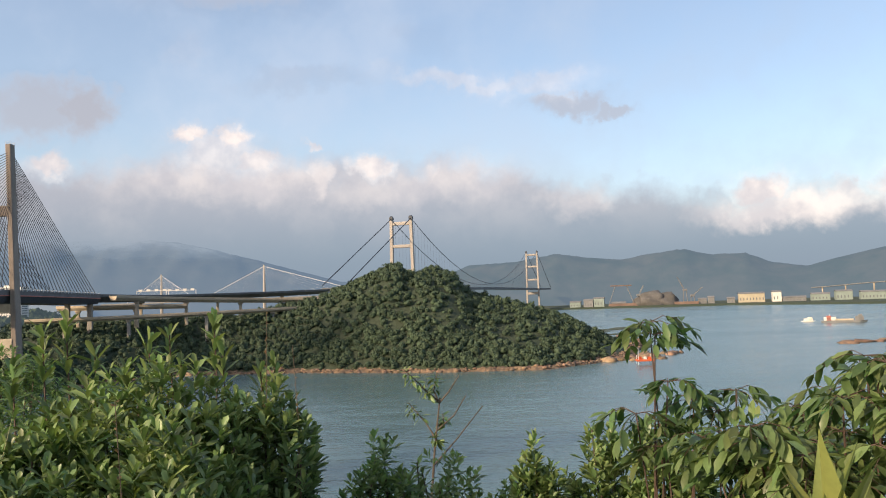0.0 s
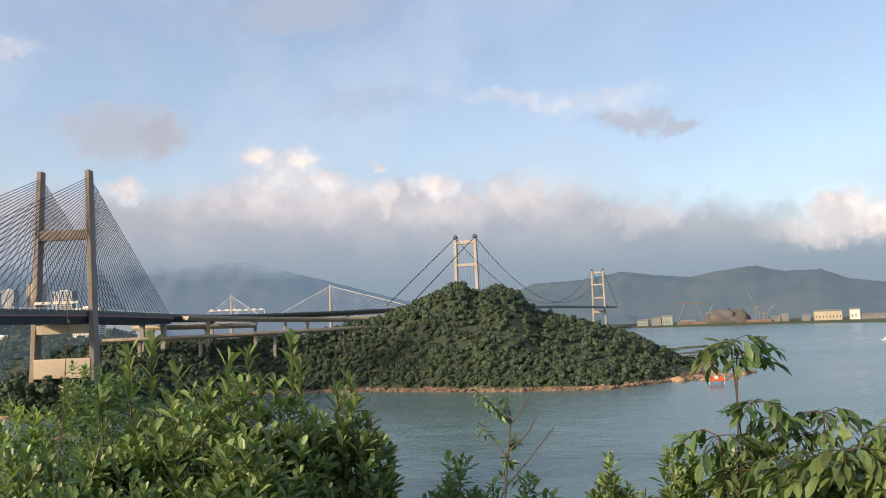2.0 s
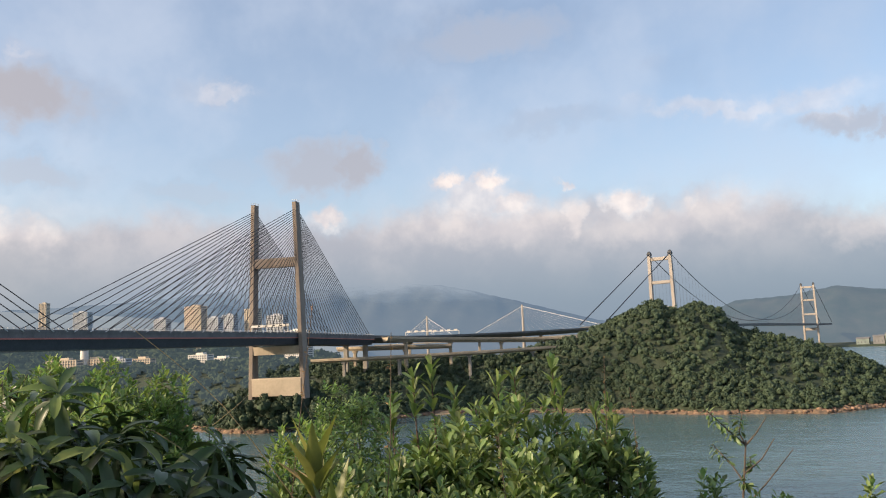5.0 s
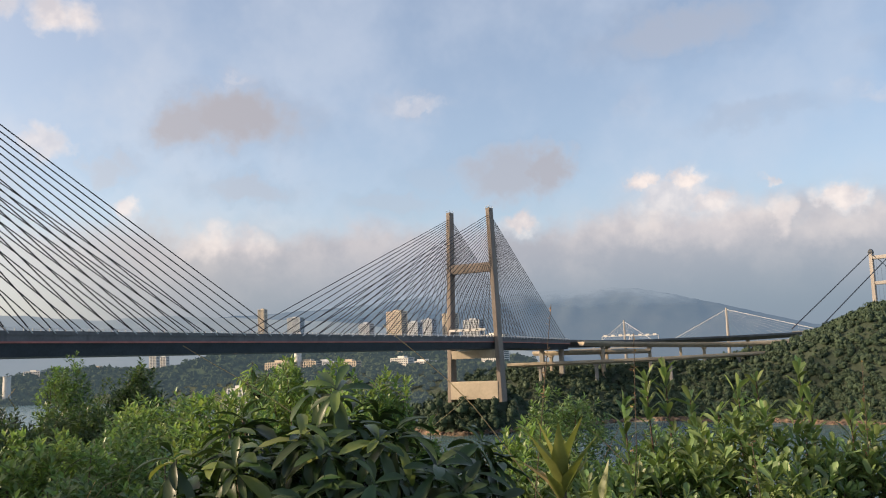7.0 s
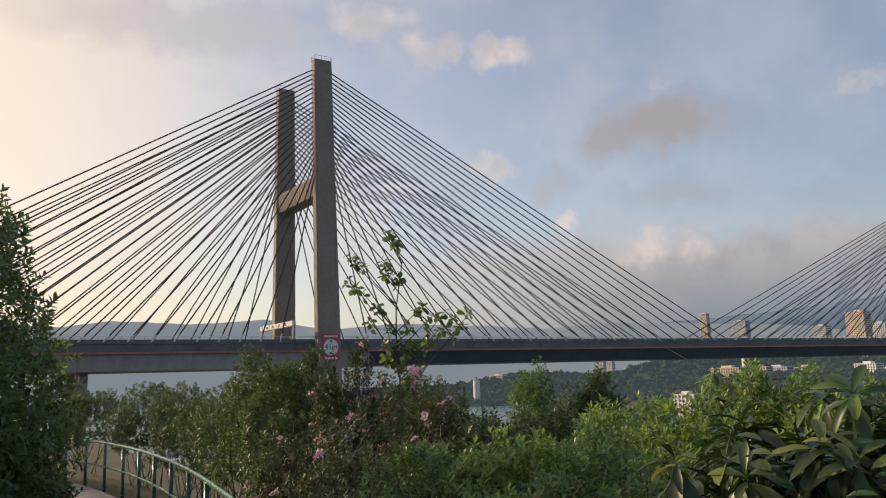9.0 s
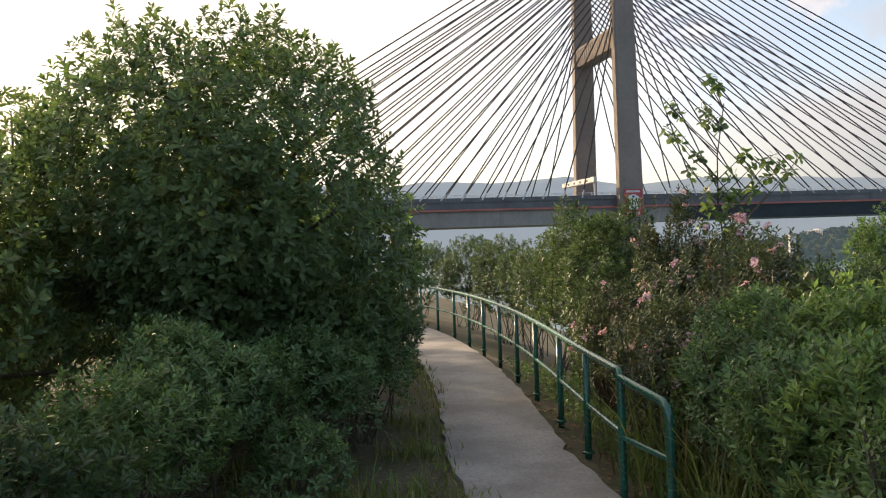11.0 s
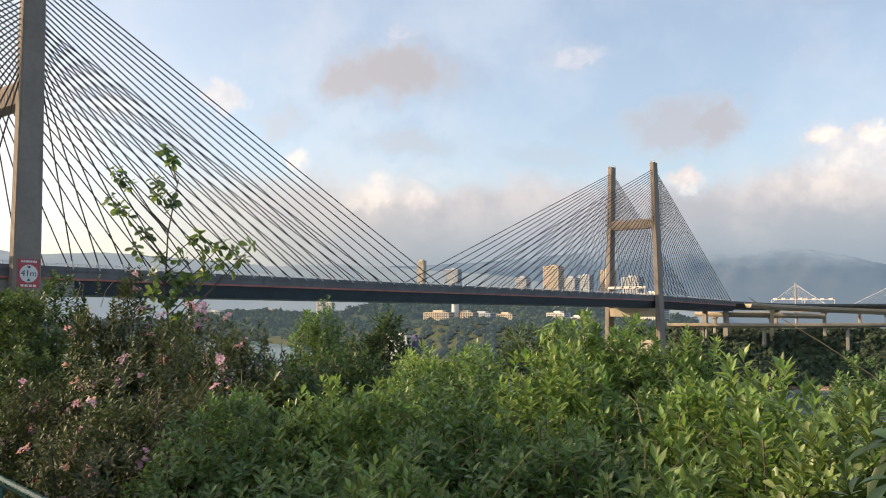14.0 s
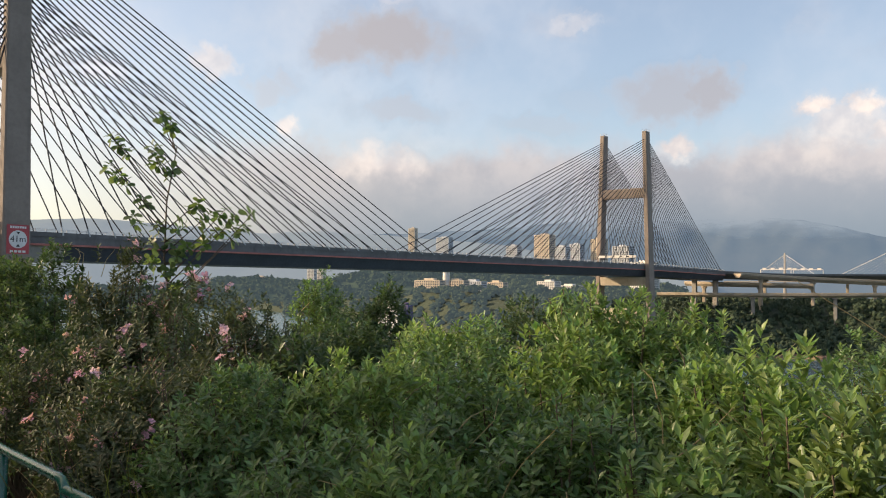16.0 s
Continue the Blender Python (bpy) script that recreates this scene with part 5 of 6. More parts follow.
def shrub(x, y, r, top, kind, seed, name="shrub", ry=None, label=None, spikes=0, spike_h=0.2, dens=1.0, group="shrubs on the slope", low=0.0):
    g = np.random.default_rng(seed)
    mat, leaf, wide, count, slen, density, lab, lo, hi = KINDS[kind]
    z0 = near_ground(x, y) - 0.03
    h = max(top - z0, 0.4)
    ry = ry or r
    e = empty(name, (x, y, z0))
    tagged(e, label or lab, "shrub", group)
    area = 2.2 * math.pi * (r + ry) / 2 * (h * 0.62) + math.pi * r * ry
    n = int(min(area * density * dens, 1700 if kind == "a" else 1500))
    P, d = crown_points(g, n, r * 1.08, ry * 1.08, h * 1.02, low, 0.5, 13)
    A = d * 0.75 + (0, 0, 0.85) + g.normal(scale=0.22, size=d.shape)
    if spikes:
        a, rr = g.uniform(0, 6.28, spikes), np.sqrt(g.uniform(0, 0.8, spikes))
        S = np.stack([np.cos(a) * rr * r, np.sin(a) * rr * ry, h * (0.97 - 0.25 * rr ** 2) + g.uniform(0.2, 1.0, spikes) * spike_h], -1)
        P = np.concatenate([P, S, S - (0, 0, 0.07)])
        A = np.concatenate([A, g.normal(scale=0.15, size=S.shape) + (0, 0, 1), g.normal(scale=0.15, size=S.shape) + (0, 0, 1)])
    O, D, up, L = whorl(g, P, A, count, slen, leaf, lo, hi)
    child("foliage", leaves_mesh("foliage", leaf_shape(wide, 0.16, 0.14, kind == "a" and y < 4.3, 0.68 if kind == "a" else 0.55), O, D, up, L, M[mat]), e)
    tips = P if not spikes else np.concatenate([P[:n][::6], S, S, S])
    child("stem", stems_mesh(g, tips, r * 0.2, 14 + 2 * spikes, 0.011, M["bark"]), e)
    return e, P[:n], d, h


def dry_twigs(e, r, h, n, seed, mat="straw", tall=0.25):
    g = np.random.default_rng(seed)
    for _ in range(n):
        bm = bmesh.new()
        a, q = g.uniform(0, 6.28), r * g.uniform(0.3, 1.0)
        b = Vector((math.cos(a) * q, math.sin(a) * q, h * g.uniform(0.5, 0.95)))
        t = b + Vector((g.normal() * 0.12, g.normal() * 0.12, g.uniform(0.08, tall)))
        m = b.lerp(t, 0.5) + Vector((g.normal() * 0.03, g.normal() * 0.03, 0.02))
        tube(bm, [b, m, t], 0.0035, 4, 0.0015)
        part("dry_twig", bm, M[mat], e)


def flowers(e, P, d, n, seed, mat, size=0.045):
    g = np.random.default_rng(seed)
    pick = g.choice(len(P), n, replace=False)
    for i in pick:
        if P[i][2] < P[:, 2].max() * 0.55:
            continue
        m = 5
        C = np.repeat(P[i][None] + d[i] * 0.02, m, 0) + g.normal(scale=size * 0.35, size=(m, 3))
        O, D, up, L = whorl(g, C, g.normal(scale=0.5, size=(m, 3)) + d[i], 5, 0.004, size * 0.55, 80, 60)
        child("flower", leaves_mesh("flower", leaf_shape(0.7, 0.1, 0.1, False), O, D, up, L, M[mat]), e)


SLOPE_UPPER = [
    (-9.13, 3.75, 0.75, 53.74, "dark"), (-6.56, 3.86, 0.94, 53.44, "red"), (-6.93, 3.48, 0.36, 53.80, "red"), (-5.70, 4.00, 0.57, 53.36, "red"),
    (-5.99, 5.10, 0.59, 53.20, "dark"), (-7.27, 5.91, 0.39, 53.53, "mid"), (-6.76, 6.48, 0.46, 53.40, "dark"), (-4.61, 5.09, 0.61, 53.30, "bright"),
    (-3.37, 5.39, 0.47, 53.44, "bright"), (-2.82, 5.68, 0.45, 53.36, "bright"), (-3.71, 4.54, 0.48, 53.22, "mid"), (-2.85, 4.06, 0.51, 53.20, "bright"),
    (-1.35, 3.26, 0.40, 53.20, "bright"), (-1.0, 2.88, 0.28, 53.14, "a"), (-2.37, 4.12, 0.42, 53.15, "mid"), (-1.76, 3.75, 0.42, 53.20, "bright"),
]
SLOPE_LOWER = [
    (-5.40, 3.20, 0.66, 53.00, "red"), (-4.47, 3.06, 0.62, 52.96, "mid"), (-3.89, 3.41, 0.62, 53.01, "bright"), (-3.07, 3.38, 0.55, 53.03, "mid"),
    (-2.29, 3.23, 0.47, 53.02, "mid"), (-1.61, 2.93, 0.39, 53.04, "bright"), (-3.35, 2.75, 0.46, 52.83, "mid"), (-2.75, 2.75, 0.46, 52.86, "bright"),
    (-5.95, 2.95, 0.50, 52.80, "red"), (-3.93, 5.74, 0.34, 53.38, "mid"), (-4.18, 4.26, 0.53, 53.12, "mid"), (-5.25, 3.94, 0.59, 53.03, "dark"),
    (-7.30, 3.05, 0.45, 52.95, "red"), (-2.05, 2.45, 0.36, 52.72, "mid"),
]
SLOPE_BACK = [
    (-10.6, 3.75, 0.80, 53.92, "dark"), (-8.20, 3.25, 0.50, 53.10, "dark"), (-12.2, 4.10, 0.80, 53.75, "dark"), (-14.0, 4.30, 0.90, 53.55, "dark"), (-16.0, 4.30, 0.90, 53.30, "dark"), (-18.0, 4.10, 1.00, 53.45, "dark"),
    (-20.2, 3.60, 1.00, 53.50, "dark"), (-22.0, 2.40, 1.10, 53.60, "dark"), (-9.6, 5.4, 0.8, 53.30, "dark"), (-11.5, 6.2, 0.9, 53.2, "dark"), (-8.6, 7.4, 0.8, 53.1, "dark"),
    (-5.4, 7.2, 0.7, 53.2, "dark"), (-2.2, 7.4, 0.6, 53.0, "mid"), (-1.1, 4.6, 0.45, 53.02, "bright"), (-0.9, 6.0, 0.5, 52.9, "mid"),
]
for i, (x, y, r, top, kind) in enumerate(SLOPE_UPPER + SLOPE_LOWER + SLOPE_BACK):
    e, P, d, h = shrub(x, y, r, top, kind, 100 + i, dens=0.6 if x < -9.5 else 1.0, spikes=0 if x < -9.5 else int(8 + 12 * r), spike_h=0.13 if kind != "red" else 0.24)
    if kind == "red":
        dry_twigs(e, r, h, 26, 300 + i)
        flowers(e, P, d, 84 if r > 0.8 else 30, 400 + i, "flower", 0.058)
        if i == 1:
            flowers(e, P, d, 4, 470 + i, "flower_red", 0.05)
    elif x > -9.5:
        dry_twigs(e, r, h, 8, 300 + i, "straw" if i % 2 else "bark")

# light green rosette shrub on the bank
e, _, _, _ = shrub(0.16, 3.84, 0.60, 53.12, "a", 21, ry=0.50, spikes=26, spike_h=0.14, label="light green shrub with tall shoots of narrow upright leaves")
SHOOTS = ((-0.23, 3.92, 53.38), (-0.16, 3.96, 53.41), (-0.07, 4.0, 53.29), (0.11, 4.07, 53.33), (0.18, 4.1, 53.35), (0.22, 4.11, 53.24), (0.34, 4.15, 53.39), (0.37, 4.16, 53.27), (0.51, 4.2, 53.19), (0.57, 4.18, 53.22), (0.64, 4.16, 53.07), (0.03, 4.04, 53.23), (-0.32, 3.88, 53.27))
gt = np.random.default_rng(15)
S = np.array(SHOOTS) - np.array(e.location)
tips = np.concatenate([S - (0, 0, 0.055 * k) for k in range(4)])
O, D, up, L = whorl(gt, tips, gt.normal(scale=0.16, size=tips.shape) + (0, 0, 1), 6, 0.04, 0.082, 55, 12)
child("tall_shoot", leaves_mesh("tall_shoot", leaf_shape(0.32, 0.16, 0.1, True, 0.68), O, D, up, L, M["leaf_a"]), e, "tall pale green leaf shoots")
for q in S:
    bm = bmesh.new()
    tube(bm, [(q[0] * 0.9, q[1] * 0.9, q[2] - 0.6), (q[0] + 0.01, q[1], q[2] - 0.25), tuple(q)], 0.005, 5, 0.0025)
    part("shoot_stem", bm, M["red_stem"], e)
dry_twigs(e, 0.5, 1.4, 14, 801, "bark", 0.3)
dry_twigs(e, 0.5, 1.3, 8, 802, "straw", 0.25)
shrub(-0.36, 3.72, 0.50, 53.08, "a", 22, spikes=14, spike_h=0.14)
shrub(0.56, 4.02, 0.26, 53.04, "a", 37, spikes=8, spike_h=0.10)
shrub(0.46, 3.42, 0.42, 52.98, "a", 23, spikes=8, spike_h=0.10)
shrub(-0.10, 3.20, 0.40, 52.98, "a", 35, spikes=8, spike_h=0.10)
shrub(0.94, 4.40, 0.27, 52.74, "mid", 24, spikes=16, spike_h=0.10, dens=1.3, label="low grey-green small-leaved shrub on the bank")
shrub(1.22, 4.55, 0.25, 52.64, "mid", 36, spikes=10, spike_h=0.10, label="low grey-green small-leaved shrub on the bank")
shrub(1.46, 4.75, 0.24, 52.56, "mid", 34, spikes=5, spike_h=0.1)
shrub(1.62, 4.60, 0.17, 52.66, "a", 25, spikes=16, spike_h=0.24, dens=0.8, label="small pale green shrub with upright shoots")
shrub(1.98, 4.75, 0.24, 52.72, "a", 26, spikes=14, spike_h=0.16, dens=0.9)
shrub(2.20, 4.60, 0.24, 52.74, "a", 27, spikes=12, spike_h=0.14, dens=0.9)
shrub(1.30, 3.6, 0.35, 52.45, "mid", 28)
shrub(2.9, 4.4, 0.4, 52.85, "mid", 29)
shrub(1.75, 3.9, 0.35, 52.35, "mid", 30)


# broad-leaved glossy shrub: every leaf is a part
def broad_leaved_shrub(x, y, r, top):
    g = np.random.default_rng(77)
    z0 = near_ground(x, y) - 0.03
    h = top - z0
    e = empty("broad_leaved_shrub", (x, y, z0))
    tagged(e, "dense shrub of large dark glossy drooping leaves", "shrub")
    P, d = crown_points(g, 250, r * 1.04, r, h * 0.96, 0.25, 0.22)
    top_pts = unit(g.normal(size=(80, 3)) * (1, 1, 0.3) + (0, 0, 0.9))
    P = np.concatenate([P, top_pts * (r * 0.95, r * 0.92, h * 0.33) + (0, 0, h * 0.61)])
    d = np.concatenate([d, top_pts])
    A = d * 0.9 + (0, 0, 0.55) + g.normal(scale=0.25, size=d.shape)
    O, D, up, L = whorl(g, P, A, 12, 0.035, 0.090, 132, 38)
    shapes = [mesh_arrays("leaf", *round_leaf(w, f, c), M[m]) for w, f, c, m in ((0.31, 0.26, 0.40, "leaf_b"), (0.35, 0.22, 0.55, "leaf_b"), (0.29, 0.32, 0.75, "leaf_b"), (0.33, 0.26, 0.6, "leaf_b_young"))]
    order = np.argsort(-(O @ np.array([0.35, -0.5, 0.75])))
    D = unit(D)
    X = unit(np.cross(D, up))
    Z = np.cross(X, D)
    for i in order[:300]:
        young = g.uniform() < (0.2 if O[i][2] > h * 0.85 else 0.03)
        ob = new("leaf", shapes[3 if young else int(g.integers(0, 3))])
        ob.parent = e
        m = np.eye(4)
        m[:3, 0], m[:3, 1], m[:3, 2], m[:3, 3] = X[i] * L[i], D[i] * L[i], Z[i] * L[i], O[i]
        ob.matrix_basis = Matrix(m)
    rest = order[300:]
    child("foliage", leaves_mesh("foliage", round_leaf(0.32, 0.26, 0.55), O[rest], D[rest], up[rest], L[rest], M["leaf_b"]), e)
    P2, d2 = crown_points(g, 90, r * 0.75, r * 0.75, h * 0.85, 0.1)
    O, D, up, L = whorl(g, P2, d2 + (0, 0, 0.4), 7, 0.04, 0.12, 110, 45)
    child("inner_foliage", leaves_mesh("inner_foliage", round_leaf(0.38, 0.14, 0.35), O, D, up, L, M["leaf_b"]), e)
    child("stem", stems_mesh(g, P, 0.06, 40, 0.012, M["bark"]), e)


broad_leaved_shrub(-0.33, 2.03, 0.55, 53.57)


def young_shoot(x, y, top, size, seed, n=13):
    g = np.random.default_rng(seed)
    z0 = near_ground(x, y) - 0.03
    e = empty("young_shrub", (x, y, z0))
    tagged(e, "young shoot with a rosette of broad pale green leaves", "shrub")
    h = top - z0 - size * 0.8
    bm = bmesh.new()
    tube(bm, [(0, 0, 0), (0.02, 0.01, h * 0.5), (0, 0, h)], 0.009, 6, 0.006)
    part("stem", bm, M["bark"], e)
    shapes = [mesh_arrays("leaf", *round_leaf(w, 0.2, c), M["leaf_mid"]) for w, c in ((0.30, 0.25), (0.34, 0.45))]
    O, D, up, L = whorl(g, np.array([(0, 0, h)]), np.array([(0.05, -0.05, 1.0)]), n, 0.09, size, 105, 14)
    D = unit(D)
    X = unit(np.cross(D, up))
    Z = np.cross(X, D)
    for i in range(n):
        ob = new("leaf", shapes[i % 2])
        ob.parent = e
        m = np.eye(4)
        m[:3, 0], m[:3, 1], m[:3, 2], m[:3, 3] = X[i] * L[i], D[i] * L[i], Z[i] * L[i], O[i]
        ob.matrix_basis = Matrix(m)


young_shoot(-0.80, 1.86, 53.16, 0.085, 5, 22)
young_shoot(-0.92, 1.98, 53.06, 0.08, 6, 20)
young_shoot(-0.68, 1.74, 53.06, 0.085, 7, 20)
young_shoot(-0.78, 1.70, 52.90, 0.08, 8, 18)
young_shoot(-0.95, 2.10, 53.16, 0.08, 9, 18)


# shrub with drooping paired leaflets: the nearer leaflets are parts
def pinnate_shrub(x, y, sprays, seed, label, near_limit):
    """sprays: branch tips (dx, dy, z) with a fan of arching leaf stalks at each."""
    g = np.random.default_rng(seed)
    z0 = near_ground(x, y) - 0.03
    e = empty("drooping_leaved_shrub", (x, y, z0))
    tagged(e, label, "shrub")
    shapes = [mesh_arrays("leaflet", *leaf_shape(w, f, c), M["leaf_c"]) for w, f, c in ((0.36, 0.12, 0.25), (0.40, 0.15, 0.4), (0.34, 0.1, 0.15))]
    bm = bmesh.new()
    O, D, U, L = [], [], [], []
    for dx, dy, z, stalks in sprays:
        tip = Vector((dx, dy, z - z0))
        foot = Vector((dx * 0.25, dy * 0.25, 0))
        knee = foot.lerp(tip, 0.6) + Vector((g.normal() * 0.05, g.normal() * 0.05, 0))
        tube(bm, [foot, foot.lerp(knee, 0.5) + Vector((g.normal() * 0.04, g.normal() * 0.04, 0)), knee, tip], 0.007, 5, 0.003)
        for k in range(stalks):
            a = k / stalks * 6.28 + g.uniform(-0.4, 0.4)
            out = Vector((math.cos(a), math.sin(a), 0))
            ln = g.uniform(0.07, 0.17)
            rise = g.uniform(0.15, 0.8)
            pts = [tip + out * ln * t + Vector((0, 0, ln * (rise * t - (0.5 + rise * 0.6) * t * t))) for t in (0, 0.35, 0.7, 1.0)]
            tube(bm, pts, 0.0018, 4, 0.0010)
            for j in range(1, 5):
                t = 0.25 + 0.75 * j / 4
                p = tip + out * ln * t + Vector((0, 0, ln * (rise * t - (0.5 + rise * 0.6) * t * t)))
                for s in (-1, 1):
                    side = Vector((-out.y, out.x, 0)) * s
                    if j == 4 and s > 0:
                        side = out * 0.6
                    dr = (side * 0.7 + out * 0.45 + Vector((g.normal() * 0.18, g.normal() * 0.18, -0.42 + g.normal() * 0.35))).normalized()
                    O.append(p)
                    D.append(dr)
                    U.append((side * 0.3 + Vector((g.normal() * 0.2, g.normal() * 0.2, 1))).normalized())
                    L.append(g.uniform(0.052, 0.094))
    me = bpy.data.meshes.new("stem")
    bm.to_mesh(me)
    bm.free()
    me.materials.append(M["red_stem"])
    child("stem", me, e, "thin reddish stems")
    O, D, U, L = np.array(O), np.array(D), np.array(U), np.array(L)
    order = np.argsort(O[:, 1])
    X = unit(np.cross(unit(D), U))
    Z = np.cross(X, unit(D))
    for i in order[:near_limit]:
        ob = new("leaflet", shapes[int(g.integers(0, 3))])
        ob.parent = e
        m = np.eye(4)
        m[:3, 0], m[:3, 1], m[:3, 2], m[:3, 3] = X[i] * L[i], D[i] * L[i], Z[i] * L[i], O[i]
        ob.matrix_basis = Matrix(m)
    rest = order[near_limit:]
    if len(rest):
        child("foliage", leaves_mesh("foliage", leaf_shape(0.36, 0.12, 0.3), O[rest], D[rest], U[rest], L[rest], M["leaf_c"]), e)
    return e


g0 = np.random.default_rng(9)
mass = []
for _ in range(92):
    a, q = g0.uniform(0, 6.28), math.sqrt(g0.uniform(0, 1))
    dx, dy = 0.62 * q * math.cos(a), 0.5 * q * math.sin(a)
    mass.append((dx, dy, 53.28 - 0.16 * q * q - g0.uniform(0, 0.45) + 0.14 * dx, int(g0.integers(5, 8))))
pinnate_shrub(2.70, 3.50, mass, 31, "leafy shrub with drooping rows of oval leaflets", 290)
pinnate_shrub(2.07, 4.15, [(0.0, 0.05, 53.33, 7), (0.02, 0.05, 53.28, 6), (0.05, 0.0, 53.10, 5), (0.16, 0.05, 53.02, 6), (-0.08, 0.0, 52.98, 6), (0.24, 0.0, 52.98, 6), (0.33, 0.05, 53.05, 6), (0.05, 0.1, 52.93, 6), (-0.02, -0.05, 52.86, 6), (0.14, -0.05, 52.85, 6), (0.28, 0.0, 52.86, 6)], 32, "slender young plant topped by drooping leaflets", 280)


# sword-leaved plants: every blade is a part
def sword_plant(x, y, top, size, seed, blades=16):
    g = np.random.default_rng(seed)
    z0 = near_ground(x, y) - 0.03
    e = empty("sword_leaved_plant", (x, y, z0))
    tagged(e, "yellow-green plant with stiff pointed sword leaves", "plant")
    shape = mesh_arrays("blade", *leaf_shape(0.23, 0.30, 0.14, True, 0.38), M["agave"])
    dry = mesh_arrays("blade", *leaf_shape(0.22, 0.35, 0.25, True, 0.38), M["straw"])
    h = top - z0 - size
    bm = bmesh.new()
    tube(bm, [(0, 0, 0), (0.01, 0.01, h * 0.5), (0, 0, h + 0.05)], 0.022, 6, 0.016)
    part("stem", bm, M["bark"], e)
    for k in range(blades):
        f = k / (blades - 1)
        a = k * 2.4
        op = radians(50 - 44 * f) + g.normal() * 0.08
        D = Vector((math.cos(a) * math.sin(op), math.sin(a) * math.sin(op), math.cos(op)))
        up = Vector((-math.cos(a) * math.cos(op), -math.sin(a) * math.cos(op), math.sin(op)))
        X = D.cross(up).normalized()
        Z = X.cross(D)
        ln = size * g.uniform(0.85, 1.1) * (0.75 + 0.25 * f)
        ob = new("blade", dry if k in (1, 4) else shape)
        ob.parent = e
        m = Matrix.Identity(4)
        for r in range(3):
            m[r][0], m[r][1], m[r][2] = X[r] * ln, D[r] * ln, Z[r] * ln
        m[0][3], m[1][3], m[2][3] = 0, 0, h - 0.05 + 0.05 * f
        ob.matrix_basis = m


sword_plant(1.90, 2.24, 53.23, 0.22, 1, 14)
sword_plant(0.17, 2.32, 53.24, 0.22, 2, 12)
sword_plant(-0.16, 2.86, 53.32, 0.24, 3, 14)
sword_plant(1.0, 2.0, 52.7, 0.2, 4, 12)


# grasses
def grass_tuft(x, y, n, height, spread, seed, label="tuft of long arching green grass blades", mat="grass", group="grass tufts"):
    g = np.random.default_rng(seed)
    z0 = near_ground(x, y) - 0.02
    V, F = [], []
    for _ in range(n):
        a = g.uniform(0, 6.28)
        out = np.array([math.cos(a), math.sin(a), 0])
        side = np.array([-out[1], out[0], 0])
        b = np.array([g.normal() * spread * 0.35, g.normal() * spread * 0.35, 0])
        ln, lean, w = height * g.uniform(0.5, 1.1), g.uniform(0.12, 0.75), g.uniform(0.004, 0.008)
        k0 = len(V)
        for t in (0, 0.3, 0.6, 0.85, 1.0):
            p = b + out * ln * lean * t ** 1.8 + np.array([0, 0, ln * (t - 0.42 * lean * t * t * t)])
            ww = w * (1 - t ** 2) + 0.0006
            V += [p - side * ww, p + side * ww]
        for j in range(4):
            q = k0 + 2 * j
            F.append((q, q + 1, q + 3, q + 2))
    ob = new("grass_tuft", mesh_arrays("grass_tuft", np.array(V), np.array(F), M[mat]))
    ob.location = (x, y, z0)
    return tagged(ob, label, "grass", group)


for i, (x, y, n, hh, sp) in enumerate(((0.02, 2.75, 70, 1.55, 0.3), (-0.22, 2.62, 60, 1.5, 0.3), (0.22, 2.95, 60, 1.5, 0.3), (-0.05, 3.1, 60, 1.75, 0.3), (-1.05, 2.3, 90, 0.75, 0.5), (-1.5, 2.35, 90, 0.7, 0.5), (-2.1, 2.3, 90, 0.6, 0.5),
                                   (-2.7, 2.3, 80, 0.55, 0.5), (-3.3, 2.4, 80, 0.5, 0.5), (-3.9, 2.55, 80, 0.55, 0.5), (-4.6, 2.55, 80, 0.5, 0.5), (-5.4, 2.6, 80, 0.45, 0.5), (-6.3, 2.7, 70, 0.45, 0.5), (-7.4, 2.8, 70, 0.4, 0.5),
                                   (0.45, 2.4, 60, 1.0, 0.3), (0.9, 2.5, 50, 0.9, 0.3), (-4.2, 0.72, 70, 0.32, 0.4), (-5.0, 0.66, 70, 0.3, 0.4), (-6.2, 0.72, 70, 0.35, 0.4), (-7.4, 0.85, 70, 0.3, 0.4), (-3.4, 0.55, 60, 0.28, 0.4), (-4.8, 0.2, 60, 0.4, 0.4), (-5.6, 0.1, 60, 0.4, 0.4), (-4.0, -0.2, 60, 0.45, 0.4))):
    grass_tuft(x, y, n, hh, sp, 500 + i)
gm = np.random.default_rng(35)
for i in range(18):
    grass_tuft(gm.uniform(-5.2, -1.5), gm.uniform(2.45, 3.5), 34, gm.uniform(0.95, 1.45), 0.5, 720 + i, group="grass among the shrubs")
for i in range(7):
    grass_tuft(gm.uniform(-6.8, -4.4), gm.uniform(2.9, 3.6), 26, gm.uniform(0.9, 1.4), 0.5, 745 + i, "dry straw-coloured grass among the shrubs", "straw", "grass among the shrubs")
ge = np.random.default_rng(33)
for i in range(26):
    x = -3.2 - i * 0.42
    grass_tuft(x, float(np.interp(-x, (3.2, 4.2, 5.85, 10, 15), (0.82, 0.98, 0.98, 1.3, 1.25))) + ge.normal() * 0.06, 40, ge.uniform(0.1, 0.22), 0.3, 640 + i, "low grass and weeds along the path edge", group="grass at the path edge")
for i in range(22):
    grass_tuft(ge.uniform(-6.5, -2.5), ge.uniform(-0.8, 0.7), 45, ge.uniform(0.12, 0.3), 0.5, 680 + i, "low grass and weeds along the path edge", group="grass at the path edge")
